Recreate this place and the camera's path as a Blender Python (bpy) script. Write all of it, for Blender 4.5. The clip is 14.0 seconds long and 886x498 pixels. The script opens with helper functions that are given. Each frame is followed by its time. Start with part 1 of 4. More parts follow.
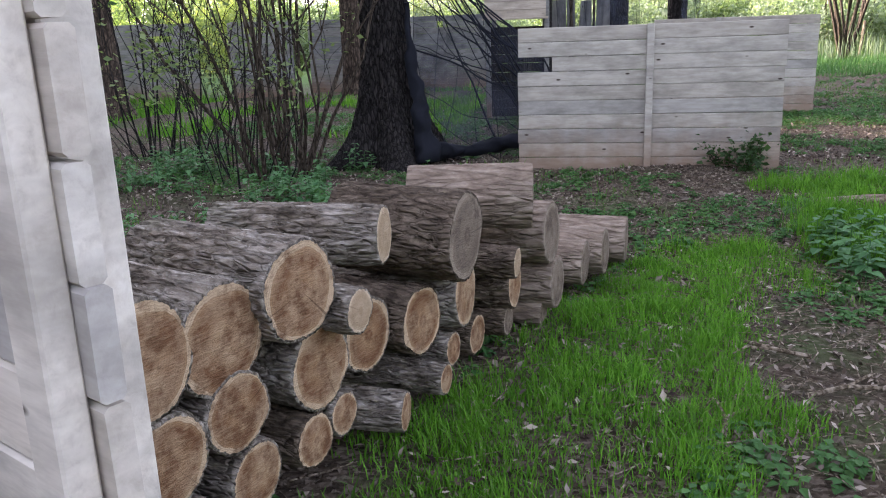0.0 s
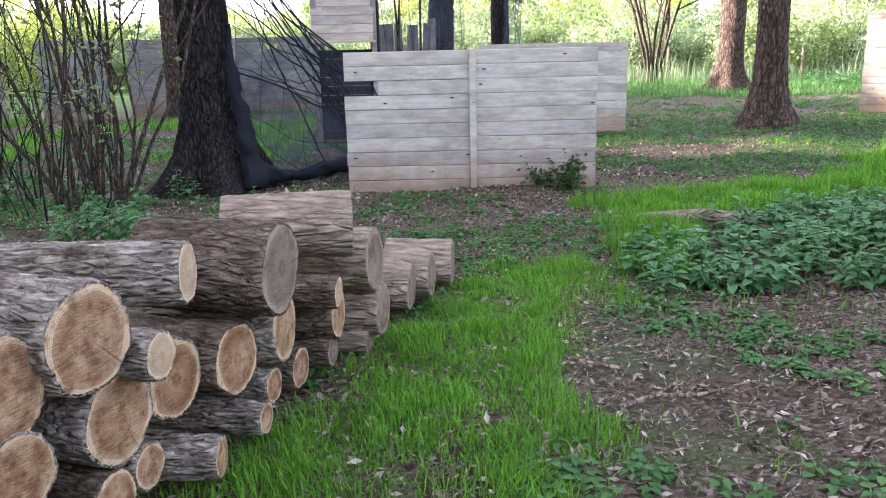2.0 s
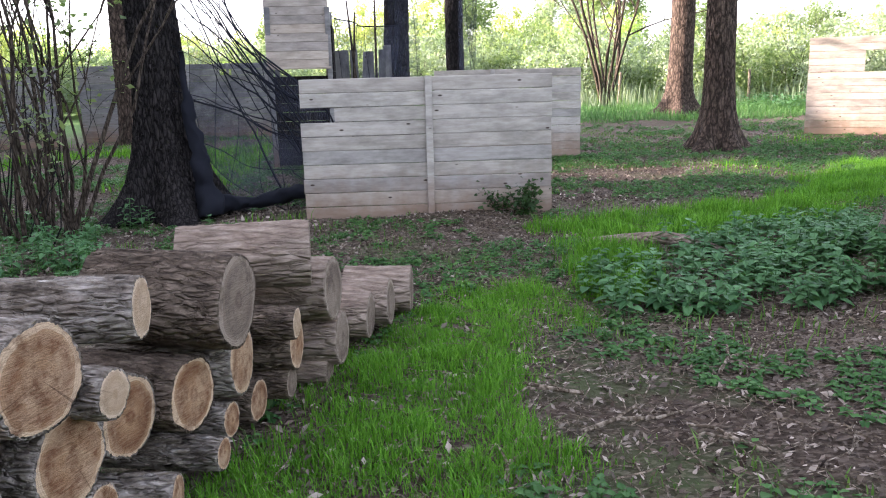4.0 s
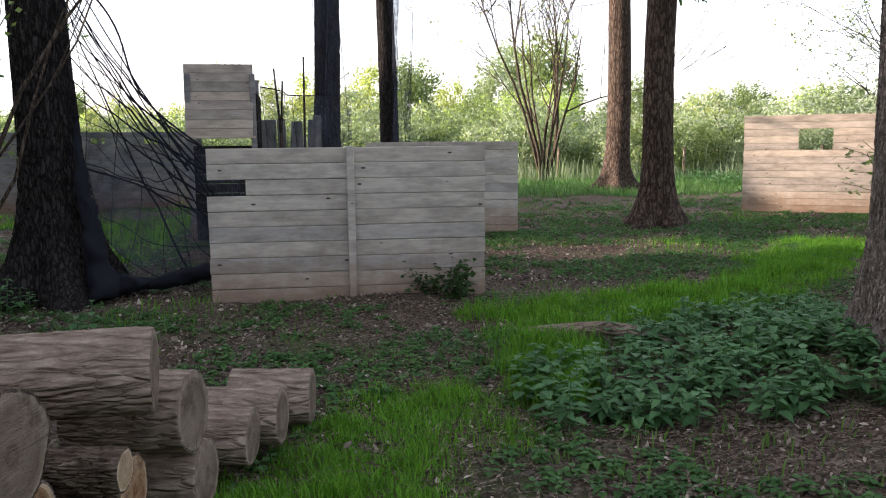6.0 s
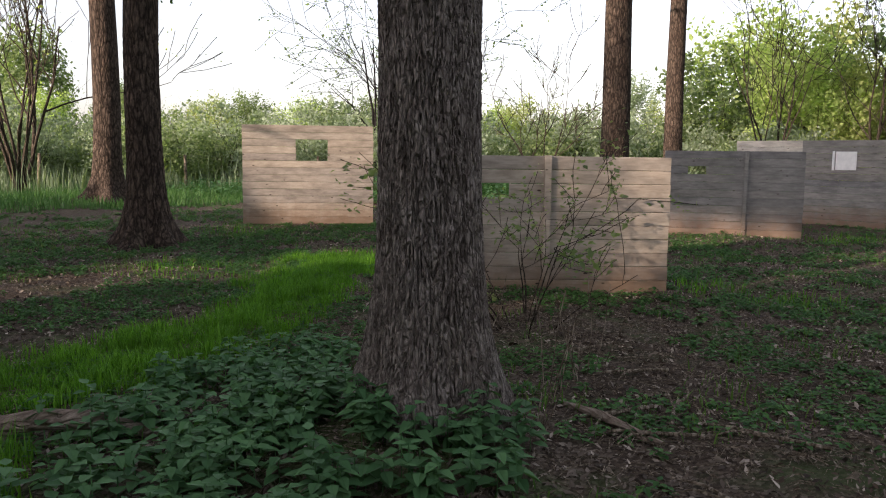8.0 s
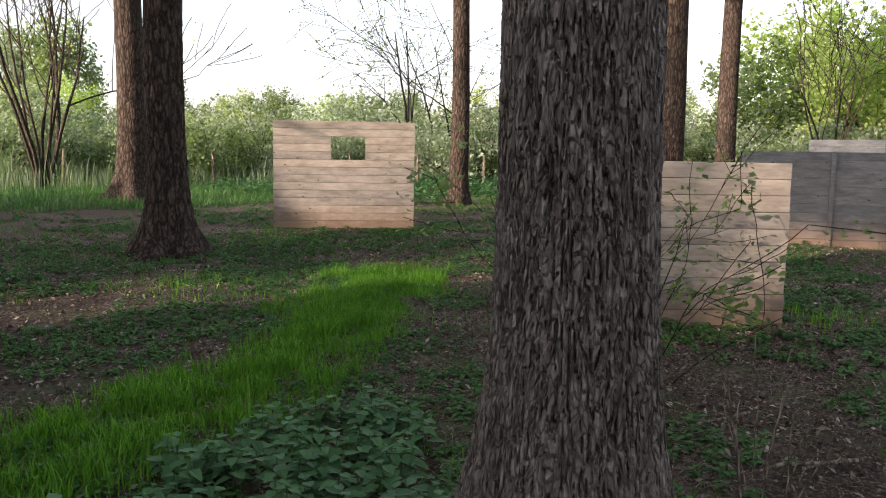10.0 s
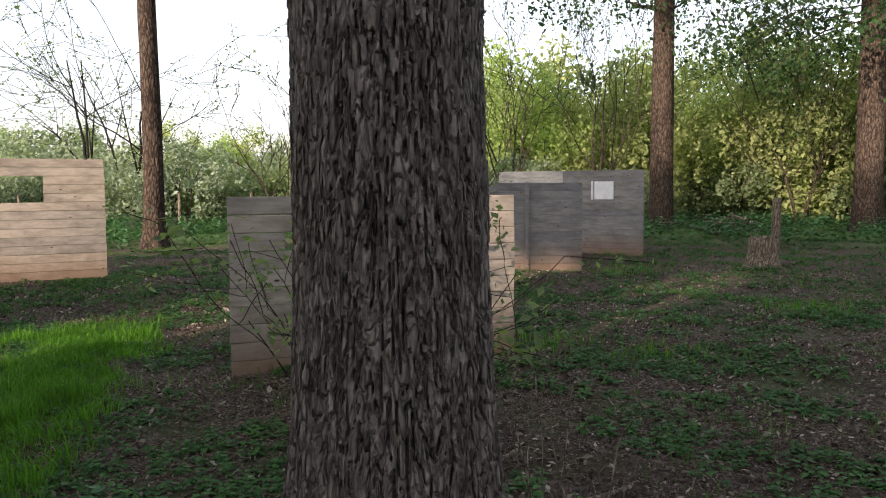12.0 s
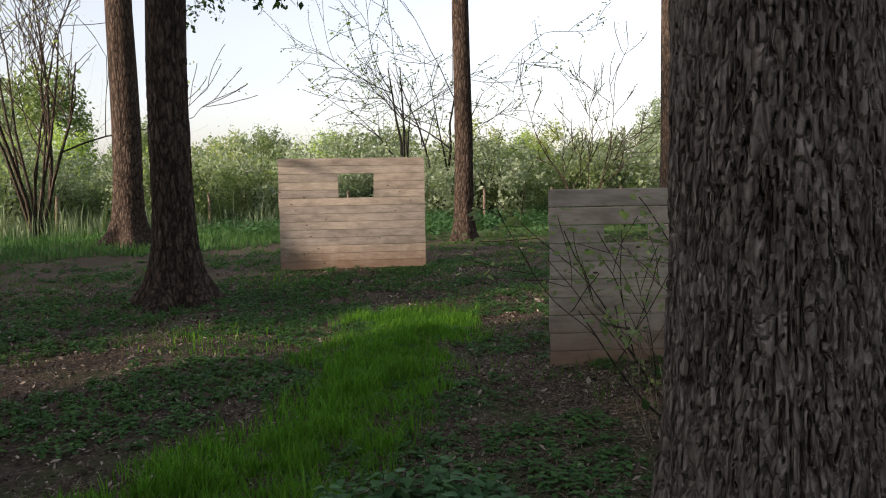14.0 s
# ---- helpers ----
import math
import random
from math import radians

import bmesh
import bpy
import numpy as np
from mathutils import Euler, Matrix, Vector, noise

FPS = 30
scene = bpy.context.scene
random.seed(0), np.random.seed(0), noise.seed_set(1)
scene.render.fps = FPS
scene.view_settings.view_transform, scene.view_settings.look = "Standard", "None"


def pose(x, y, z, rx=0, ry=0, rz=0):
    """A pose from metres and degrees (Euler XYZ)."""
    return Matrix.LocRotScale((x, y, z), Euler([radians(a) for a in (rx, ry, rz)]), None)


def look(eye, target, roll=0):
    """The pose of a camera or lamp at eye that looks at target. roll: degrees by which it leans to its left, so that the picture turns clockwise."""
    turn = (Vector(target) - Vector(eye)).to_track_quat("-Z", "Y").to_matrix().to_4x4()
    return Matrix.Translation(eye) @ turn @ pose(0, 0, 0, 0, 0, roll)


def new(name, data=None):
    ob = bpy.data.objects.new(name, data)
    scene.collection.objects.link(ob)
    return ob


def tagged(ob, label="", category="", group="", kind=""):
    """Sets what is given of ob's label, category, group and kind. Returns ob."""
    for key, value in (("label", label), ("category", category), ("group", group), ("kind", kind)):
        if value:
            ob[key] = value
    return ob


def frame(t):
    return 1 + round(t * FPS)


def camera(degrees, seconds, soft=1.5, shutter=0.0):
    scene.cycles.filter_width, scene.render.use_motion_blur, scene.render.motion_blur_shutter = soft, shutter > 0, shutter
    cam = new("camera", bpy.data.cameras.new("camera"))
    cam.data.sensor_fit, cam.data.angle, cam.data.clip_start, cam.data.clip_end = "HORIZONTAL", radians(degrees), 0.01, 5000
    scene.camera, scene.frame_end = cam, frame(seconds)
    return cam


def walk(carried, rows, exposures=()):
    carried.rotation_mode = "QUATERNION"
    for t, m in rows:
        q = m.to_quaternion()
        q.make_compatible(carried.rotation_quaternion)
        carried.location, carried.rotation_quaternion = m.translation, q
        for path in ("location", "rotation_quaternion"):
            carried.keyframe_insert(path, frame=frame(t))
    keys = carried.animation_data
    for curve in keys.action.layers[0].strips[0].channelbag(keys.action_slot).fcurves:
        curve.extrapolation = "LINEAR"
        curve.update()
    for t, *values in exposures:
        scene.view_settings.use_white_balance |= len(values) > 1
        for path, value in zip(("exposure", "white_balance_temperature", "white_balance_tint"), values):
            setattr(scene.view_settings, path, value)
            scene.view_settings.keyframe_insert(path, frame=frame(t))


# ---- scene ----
cam = camera(57.9, 14.0, 1.1)
PATH = [
    (0, (0.201, -0.123, 1.403), (-0.043, 1.794, 0.884), -2.0),
    (0.5, (0.243, -0.06, 1.416), (0.174, 1.875, 0.915), -0.9),
    (1, (0.255, -0.064, 1.422), (0.266, 1.878, 0.945), -1.2),
    (1.5, (0.272, -0.063, 1.421), (0.356, 1.876, 0.94), -1.2),
    (2, (0.29, -0.068, 1.421), (0.44, 1.868, 0.941), -1.3),
    (2.5, (0.298, -0.073, 1.419), (0.483, 1.865, 0.96), -1.6),
    (3, (0.294, -0.075, 1.418), (0.483, 1.861, 0.954), -1.3),
    (3.2, (0.289, -0.078, 1.422), (0.516, 1.854, 0.958), -0.6),
    (5.3, (0.303, 0.211, 1.445), (0.57, 2.164, 1.109), -1.9),
    (5.5, (0.352, 0.372, 1.428), (0.607, 2.328, 1.099), -1.8),
    (6, (0.575, 0.673, 1.418), (0.98, 2.615, 1.166), -0.6),
    (6.5, (0.739, 1.024, 1.437), (1.616, 2.802, 1.176), -0.1),
    (7, (0.987, 1.296, 1.407), (2.003, 3.004, 1.176), -0.5),
    (7.5, (1.31, 1.607, 1.4), (2.598, 3.121, 1.182), 1.1),
    (8, (1.527, 1.94, 1.413), (2.954, 3.322, 1.183), 0.7),
    (8.5, (1.74, 2.217, 1.385), (3.136, 3.632, 1.165), 0.7),
    (8.7, (1.86, 2.36, 1.395), (3.247, 3.781, 1.158), 1.2),
    (10.8, (2.33, 3.595, 1.502), (3.709, 5.023, 1.257), 0.8),
    (11, (2.363, 3.675, 1.496), (3.863, 4.974, 1.248), 0.2),
    (11.5, (2.414, 3.717, 1.497), (4.148, 4.696, 1.315), 0.1),
    (12, (2.438, 3.699, 1.491), (4.252, 4.526, 1.339), -0.3),
    (12.5, (2.486, 3.724, 1.506), (4.3, 4.555, 1.377), -1.0),
    (13, (2.448, 3.702, 1.503), (4.256, 4.553, 1.409), -0.6),
    (13.5, (2.409, 3.78, 1.484), (4.089, 4.861, 1.401), -0.2),
    (14, (2.325, 3.866, 1.477), (3.726, 5.284, 1.319), -1.0),
]
EXPOSURES = [(0.0, 2.3, 6000, 23), (0.8, 2.85, 5900, 23), (3.2, 2.72, 5900, 23), (5.3, 1.85, 6200, 20), (6.0, 1.5, 6300, 19), (6.6, 1.1, 6400, 18), (7.5, 0.75, 6400, 19),
             (8.7, 0.72, 6400, 19), (11.0, 1.1, 6300, 18), (12.5, 0.6, 6300, 16), (13.5, 0.42, 6400, 17), (14.0, 0.42, 6400, 17)]
walk(cam, [(t, look(eye, target, roll)) for t, eye, target, roll in PATH], EXPOSURES)

# ---- world and sun ----
SUN_EL, SUN_TRAVEL = 17.0, Vector((1.0, -0.18, 0))
world = bpy.data.worlds.new("world")
scene.world = world
world.use_nodes = True
wn = world.node_tree
sky = wn.nodes.new("ShaderNodeTexSky")
sky.sky_type, sky.sun_disc = "NISHITA", False
sky.sun_elevation = radians(SUN_EL)
sky.sun_rotation = math.atan2(-SUN_TRAVEL.x, -SUN_TRAVEL.y)
sky.air_density, sky.dust_density, sky.ozone_density = 1.1, 2.0, 0.8
wn.nodes["Background"].inputs["Strength"].default_value = 0.15
haze = wn.nodes.new("ShaderNodeHueSaturation")
haze.inputs["Saturation"].default_value, haze.inputs["Value"].default_value = 0.42, 1.45
wn.links.new(sky.outputs[0], haze.inputs["Color"])
wn.links.new(haze.outputs[0], wn.nodes["Background"].inputs["Color"])
sun = new("sun", bpy.data.lights.new("sun", "SUN"))
sun.data.energy, sun.data.angle, sun.data.color = 5.0, radians(0.6), (1.0, 0.83, 0.64)
travel = Vector((SUN_TRAVEL.x, SUN_TRAVEL.y, -math.tan(radians(SUN_EL))))
sun.rotation_euler = travel.to_track_quat("-Z", "Y").to_euler()

# ---- materials ----
def mat(name, rough=0.8, metal=0.0):
    m = bpy.data.materials.new(name)
    m.use_nodes = True
    b = m.node_tree.nodes["Principled BSDF"]
    b.inputs["Roughness"].default_value = rough
    b.inputs["Metallic"].default_value = metal
    b.inputs["Specular IOR Level"].default_value = 0.12
    return m, m.node_tree, b


def coords(nt, scale=(1, 1, 1), space="Object"):
    tc = nt.nodes.new("ShaderNodeTexCoord")
    mp = nt.nodes.new("ShaderNodeMapping")
    mp.inputs["Scale"].default_value = scale
    nt.links.new(tc.outputs[space], mp.inputs[0])
    return mp.outputs[0]


def noise_tex(nt, vec, scale, detail=6, rough=0.6, dist=0.0):
    n = nt.nodes.new("ShaderNodeTexNoise")
    n.inputs["Scale"].default_value, n.inputs["Detail"].default_value = scale, detail
    n.inputs["Roughness"].default_value, n.inputs["Distortion"].default_value = rough, dist
    if vec is not None:
        nt.links.new(vec, n.inputs["Vector"])
    return n.outputs["Fac"]


def ramp(nt, fac, stops):
    r = nt.nodes.new("ShaderNodeValToRGB")
    while len(r.color_ramp.elements) < len(stops):
        r.color_ramp.elements.new(0.5)
    for e, (p, c) in zip(r.color_ramp.elements, stops):
        e.position, e.color = p, (*c, 1)
    nt.links.new(fac, r.inputs[0])
    return r.outputs[0]


def mix(nt, fac, a, b, kind="MIX"):
    n = nt.nodes.new("ShaderNodeMix")
    n.data_type, n.blend_type = "RGBA", kind
    for sock, v in ((n.inputs[0], fac), (n.inputs[6], a), (n.inputs[7], b)):
        if hasattr(v, "links"):
            nt.links.new(v, sock)
        elif isinstance(v, (int, float)):
            sock.default_value = v
        else:
            sock.default_value = (*v, 1)
    return n.outputs[2]


def bump(nt, b, fac, strength, dist=0.01):
    n = nt.nodes.new("ShaderNodeBump")
    n.inputs["Strength"].default_value, n.inputs["Distance"].default_value = strength, dist
    nt.links.new(fac, n.inputs["Height"])
    nt.links.new(n.outputs[0], b.inputs["Normal"])


def bark_material(name, dark, mid, light, moss=0.0, stretch=(1, 1, 0.22), cell=26, furrow=0.9):
    """Furrowed bark: plates drawn out along the trunk, dark cracks between them."""
    m, nt, b = mat(name, 0.95)
    v = coords(nt, stretch)
    f = noise_tex(nt, v, 30, 9, 0.7, 0.4)
    big = noise_tex(nt, coords(nt), 2.2, 4)
    c = ramp(nt, f, [(0.32, dark), (0.5, mid), (0.72, light)])
    c = mix(nt, ramp(nt, big, [(0.4, (0, 0, 0)), (0.65, (1, 1, 1))]), c, ramp(nt, f, [(0.3, dark), (0.7, light)]))
    if moss:
        g = noise_tex(nt, coords(nt), 5, 5)
        c = mix(nt, ramp(nt, g, [(0.55, (0, 0, 0)), (0.75, (moss, moss, moss))]), c, (0.06, 0.07, 0.025))
    wob = nt.nodes.new("ShaderNodeTexNoise")
    wob.inputs["Scale"].default_value, wob.inputs["Detail"].default_value = 14, 4
    nt.links.new(v, wob.inputs["Vector"])
    bend = nt.nodes.new("ShaderNodeVectorMath")
    bend.operation = "MULTIPLY_ADD"
    nt.links.new(wob.outputs["Color"], bend.inputs[0])
    bend.inputs[1].default_value = (0.06, 0.06, 0.06)
    nt.links.new(v, bend.inputs[2])
    vor = nt.nodes.new("ShaderNodeTexVoronoi")
    vor.feature = "DISTANCE_TO_EDGE"
    vor.inputs["Scale"].default_value = cell
    nt.links.new(bend.outputs[0], vor.inputs["Vector"])
    crack = ramp(nt, vor.outputs["Distance"], [(0.02, (furrow,) * 3), (0.2, (0, 0, 0))])
    c = mix(nt, crack, c, tuple(x * 0.6 for x in dark))
    nt.links.new(c, b.inputs["Base Color"])
    h = nt.nodes.new("ShaderNodeMath")
    h.operation = "MULTIPLY_ADD"
    nt.links.new(noise_tex(nt, v, 60, 8, 0.7), h.inputs[0])
    h.inputs[1].default_value = 0.35
    nt.links.new(ramp(nt, vor.outputs["Distance"], [(0.0, (0, 0, 0)), (0.25, (1, 1, 1))]), h.inputs[2])
    bump(nt, b, h.outputs[0], 0.9, 0.012)
    return m


def board_material(name, dark, mid, light, stain=0.7):
    """Weathered sawn board, grain along local x, mud-stained near the ground."""
    m, nt, b = mat(name, 0.75)
    oi = nt.nodes.new("ShaderNodeObjectInfo")
    shift = nt.nodes.new("ShaderNodeVectorMath")
    shift.operation = "MULTIPLY_ADD"
    nt.links.new(oi.outputs["Random"], shift.inputs[0])
    shift.inputs[1].default_value = (37, 11, 23)
    nt.links.new(coords(nt, (1, 8, 8)), shift.inputs[2])
    grain = noise_tex(nt, shift.outputs[0], 5, 8, 0.6, 0.3)
    c = ramp(nt, grain, [(0.25, dark), (0.5, mid), (0.8, light)])
    shift2 = nt.nodes.new("ShaderNodeVectorMath")
    shift2.operation = "MULTIPLY_ADD"
    nt.links.new(oi.outputs["Random"], shift2.inputs[0])
    shift2.inputs[1].default_value = (5, 19, 7)
    nt.links.new(coords(nt, (1, 1, 2.5)), shift2.inputs[2])
    blot = noise_tex(nt, shift2.outputs[0], 2.4, 5, 0.65)
    c = mix(nt, ramp(nt, blot, [(0.42, (0, 0, 0)), (0.68, (0.75, 0.75, 0.75))]), c, tuple(x * 0.45 for x in mid))
    tint = ramp(nt, oi.outputs["Random"], [(0.0, (0.74, 0.74, 0.76)), (0.5, (1, 0.98, 0.95)), (1.0, (0.88, 0.84, 0.8))])
    c = mix(nt, 1.0, c, tint, "MULTIPLY")
    geo = nt.nodes.new("ShaderNodeNewGeometry")
    sep = nt.nodes.new("ShaderNodeSeparateXYZ")
    nt.links.new(geo.outputs["Position"], sep.inputs[0])
    splash = nt.nodes.new("ShaderNodeMath")
    splash.operation = "MULTIPLY_ADD"
    nt.links.new(noise_tex(nt, coords(nt), 6, 4), splash.inputs[0])
    splash.inputs[1].default_value = 0.5
    nt.links.new(sep.outputs["Z"], splash.inputs[2])
    mud = ramp(nt, splash.outputs[0], [(0.3, (stain, stain, stain)), (0.75, (0, 0, 0))])
    c = mix(nt, mud, c, (0.2, 0.115, 0.065))
    vor = nt.nodes.new("ShaderNodeTexVoronoi")
    vor.inputs["Scale"].default_value = 3.2
    nt.links.new(shift2.outputs[0], vor.inputs["Vector"])
    knot = ramp(nt, vor.outputs["Distance"], [(0.05, (1, 1, 1)), (0.09, (0, 0, 0))])
    c = mix(nt, knot, c, (0.05, 0.035, 0.025))
    nt.links.new(c, b.inputs["Base Color"])
    bump(nt, b, grain, 0.35, 0.004)
    return m


def leaf_material(name, dark, light, trans=0.25, rough=0.55):
    m, nt, b = mat(name, rough)
    geo = nt.nodes.new("ShaderNodeNewGeometry")
    c = ramp(nt, geo.outputs["Random Per Island"], [(0.0, dark), (1.0, light)])
    c = mix(nt, ramp(nt, noise_tex(nt, coords(nt), 1.3, 3), [(0.4, (0, 0, 0)), (0.65, (0.7, 0.7, 0.7))]), c,
            tuple((a * 0.4 + d * 0.6) * 0.8 for a, d in zip(light, dark)))
    nt.links.new(c, b.inputs["Base Color"])
    if trans:
        t = nt.nodes.new("ShaderNodeBsdfTranslucent")
        hue = mix(nt, 1.0, c, (1.3, 1.5, 0.6), "MULTIPLY")
        nt.links.new(hue, t.inputs["Color"])
        ms = nt.nodes.new("ShaderNodeMixShader")
        ms.inputs[0].default_value = trans
        nt.links.new(b.outputs[0], ms.inputs[1])
        nt.links.new(t.outputs[0], ms.inputs[2])
        nt.links.new(ms.outputs[0], nt.nodes["Material Output"].inputs[0])
    return m


BARK_MAIN = bark_material("bark_main", (0.085, 0.067, 0.057), (0.2, 0.166, 0.142), (0.37, 0.325, 0.285), 0.15, stretch=(1, 1, 0.3), cell=48, furrow=0.5)
BARK = bark_material("bark", (0.016, 0.012, 0.01), (0.07, 0.049, 0.037), (0.17, 0.125, 0.094), 0.12, stretch=(1, 1, 0.28), cell=13, furrow=0.75)
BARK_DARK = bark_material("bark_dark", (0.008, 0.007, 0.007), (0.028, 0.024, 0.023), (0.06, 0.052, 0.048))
TWIG = bark_material("twig", (0.03, 0.022, 0.016), (0.075, 0.058, 0.042), (0.14, 0.11, 0.085))
TWIG_PALE = bark_material("twig_pale", (0.12, 0.09, 0.06), (0.24, 0.19, 0.14), (0.4, 0.34, 0.27))
LOG_BARK = bark_material("log_bark", (0.05, 0.037, 0.028), (0.23, 0.19, 0.15), (0.56, 0.51, 0.45), 0.5, stretch=(0.3, 1, 1), cell=40, furrow=0.3)
LOG_BARK_BARE = bark_material("log_bark_bare", (0.11, 0.08, 0.06), (0.24, 0.18, 0.138), (0.4, 0.33, 0.265), stretch=(0.25, 1, 1), furrow=0.25)
LOG_BARK_DARK = bark_material("log_bark_dark", (0.025, 0.018, 0.013), (0.11, 0.082, 0.06), (0.26, 0.205, 0.155), 0.2, stretch=(0.3, 1, 1), cell=40, furrow=0.3)
BOARD = board_material("board", (0.34, 0.315, 0.28), (0.46, 0.43, 0.385), (0.54, 0.51, 0.465))
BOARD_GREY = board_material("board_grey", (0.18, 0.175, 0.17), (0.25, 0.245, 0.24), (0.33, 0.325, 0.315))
# whitish planed boards; also the sunlight painted on the far grey wall
BOARD_PALE = board_material("board_pale", (0.48, 0.43, 0.38), (0.66, 0.61, 0.55), (0.76, 0.72, 0.66), 0.2)
# grey-beige boards with the warmth of evening sun put into their colour
BOARD_SUNWARM = board_material("board_sunwarm", (0.32, 0.275, 0.23), (0.44, 0.385, 0.325), (0.53, 0.47, 0.4))


def face_material(name, heart, mid, sap):
    """Sawn log end of unit radius in local yz: rings, darker heartwood, pale sapwood rim, drying checks, saw marks."""
    m, nt, b = mat(name, 0.8)
    oi = nt.nodes.new("ShaderNodeObjectInfo")
    off = nt.nodes.new("ShaderNodeVectorMath")
    off.operation = "MULTIPLY_ADD"
    nt.links.new(oi.outputs["Random"], off.inputs[0])
    off.inputs[1].default_value = (31, 17, 9)
    nt.links.new(coords(nt), off.inputs[2])
    v = off.outputs[0]
    warp = noise_tex(nt, v, 1.3, 4, 0.55)
    flat = coords(nt, (0, 1, 1))
    grad = nt.nodes.new("ShaderNodeVectorMath")
    grad.operation = "LENGTH"
    nt.links.new(flat, grad.inputs[0])
    add = nt.nodes.new("ShaderNodeMath")
    add.operation = "MULTIPLY_ADD"
    nt.links.new(warp, add.inputs[0])
    add.inputs[1].default_value = 0.28
    nt.links.new(grad.outputs["Value"], add.inputs[2])
    half = tuple(0.5 * p + 0.5 * q for p, q in zip(heart, mid))
    c = ramp(nt, add.outputs[0], [(0.15, half), (0.25, heart), (0.36, mid), (0.62, half), (0.82, heart), (0.98, mid), (1.08, sap)])
    rings = nt.nodes.new("ShaderNodeMath")
    rings.operation = "MULTIPLY"
    nt.links.new(add.outputs[0], rings.inputs[0])
    rings.inputs[1].default_value = 130
    wv = nt.nodes.new("ShaderNodeMath")
    wv.operation = "SINE"
    nt.links.new(rings.outputs[0], wv.inputs[0])
    c = mix(nt, ramp(nt, wv.outputs[0], [(0.2, (0, 0, 0)), (1.0, (0.32, 0.32, 0.32))]), c, tuple(x * 0.5 for x in heart))
    worn = noise_tex(nt, v, 0.9, 6, 0.7)
    c = mix(nt, ramp(nt, worn, [(0.44, (0, 0, 0)), (0.62, (0.65, 0.65, 0.65))]), c, tuple(0.6 * p + 0.4 * q for p, q in zip(sap, mid)))
    blot = noise_tex(nt, v, 1.7, 7, 0.7)
    c = mix(nt, ramp(nt, blot, [(0.48, (0, 0, 0)), (0.64, (0.85, 0.85, 0.85))]), c, tuple(x * 0.75 for x in heart))
    turn = nt.nodes.new("ShaderNodeMapping")
    turn.inputs["Rotation"].default_value = (0.7, 0, 0)
    turn.inputs["Scale"].default_value = (1, 2.0, 12)
    nt.links.new(v, turn.inputs[0])
    saw = noise_tex(nt, turn.outputs[0], 1.6, 8, 0.7, 0.5)
    c = mix(nt, ramp(nt, saw, [(0.48, (0, 0, 0)), (0.68, (0.28, 0.28, 0.28))]), c, sap)
    ray = nt.nodes.new("ShaderNodeVectorMath")
    ray.operation = "NORMALIZE"
    nt.links.new(flat, ray.inputs[0])
    spin = nt.nodes.new("ShaderNodeVectorMath")
    spin.operation = "MULTIPLY_ADD"
    nt.links.new(oi.outputs["Random"], spin.inputs[0])
    spin.inputs[1].default_value = (40, 13, 29)
    nt.links.new(ray.outputs[0], spin.inputs[2])
    check = noise_tex(nt, spin.outputs[0], 9, 3, 0.5)
    c = mix(nt, ramp(nt, check, [(0.66, (0, 0, 0)), (0.72, (0.55, 0.55, 0.55))]), c, tuple(x * 0.3 for x in heart))
    nt.links.new(c, b.inputs["Base Color"])
    bump(nt, b, saw, 0.6, 0.05)
    return m


FACE = face_material("log_face", (0.17, 0.075, 0.034), (0.36, 0.215, 0.115), (0.6, 0.45, 0.3))
FACE_GREY = face_material("log_face_grey", (0.13, 0.095, 0.07), (0.22, 0.17, 0.13), (0.32, 0.26, 0.2))
FACE_PALE = face_material("log_face_pale", (0.4, 0.28, 0.17), (0.5, 0.37, 0.25), (0.66, 0.52, 0.37))

GRASS = leaf_material("grass", (0.04, 0.13, 0.01), (0.17, 0.36, 0.04), 0.35)
GRASS_DULL = leaf_material("grass_dull", (0.05, 0.12, 0.02), (0.14, 0.23, 0.06), 0.3)
NETTLE = leaf_material("nettle", (0.04, 0.105, 0.04), (0.12, 0.24, 0.1), 0.2)
WEED = leaf_material("weed", (0.03, 0.085, 0.026), (0.1, 0.205, 0.062), 0.25)
LITTER = leaf_material("litter", (0.022, 0.015, 0.012), (0.46, 0.39, 0.32), 0.0, 0.8)
for node in LITTER.node_tree.nodes:
    if node.type == "VALTORGB" and node.inputs[0].links[0].from_node.type == "NEW_GEOMETRY":
        middle = node.color_ramp.elements.new(0.62)
        middle.color = (0.1, 0.07, 0.05, 1)
LEAF = leaf_material("leaf", (0.09, 0.13, 0.065), (0.28, 0.33, 0.18), 0.5)
LEAF_YELLOW = leaf_material("leaf_yellow", (0.2, 0.23, 0.1), (0.44, 0.47, 0.21), 0.5)
# far foliage: distance haze is mixed into this leaf colour
LEAF_HAZED = leaf_material("leaf_hazed", (0.15, 0.19, 0.13), (0.36, 0.41, 0.31), 0.4)
LEAF_DARK = leaf_material("leaf_dark", (0.025, 0.05, 0.02), (0.06, 0.11, 0.04), 0.3)
LEAF_THICKET = leaf_material("leaf_thicket", (0.2, 0.27, 0.1), (0.5, 0.57, 0.24), 0.6)
# reeds greyed in colour to imitate haze
REED_HAZED = leaf_material("reed_hazed", (0.1, 0.14, 0.09), (0.26, 0.31, 0.21), 0.3)
MEADOW = leaf_material("meadow", (0.04, 0.11, 0.03), (0.11, 0.2, 0.075), 0.3)

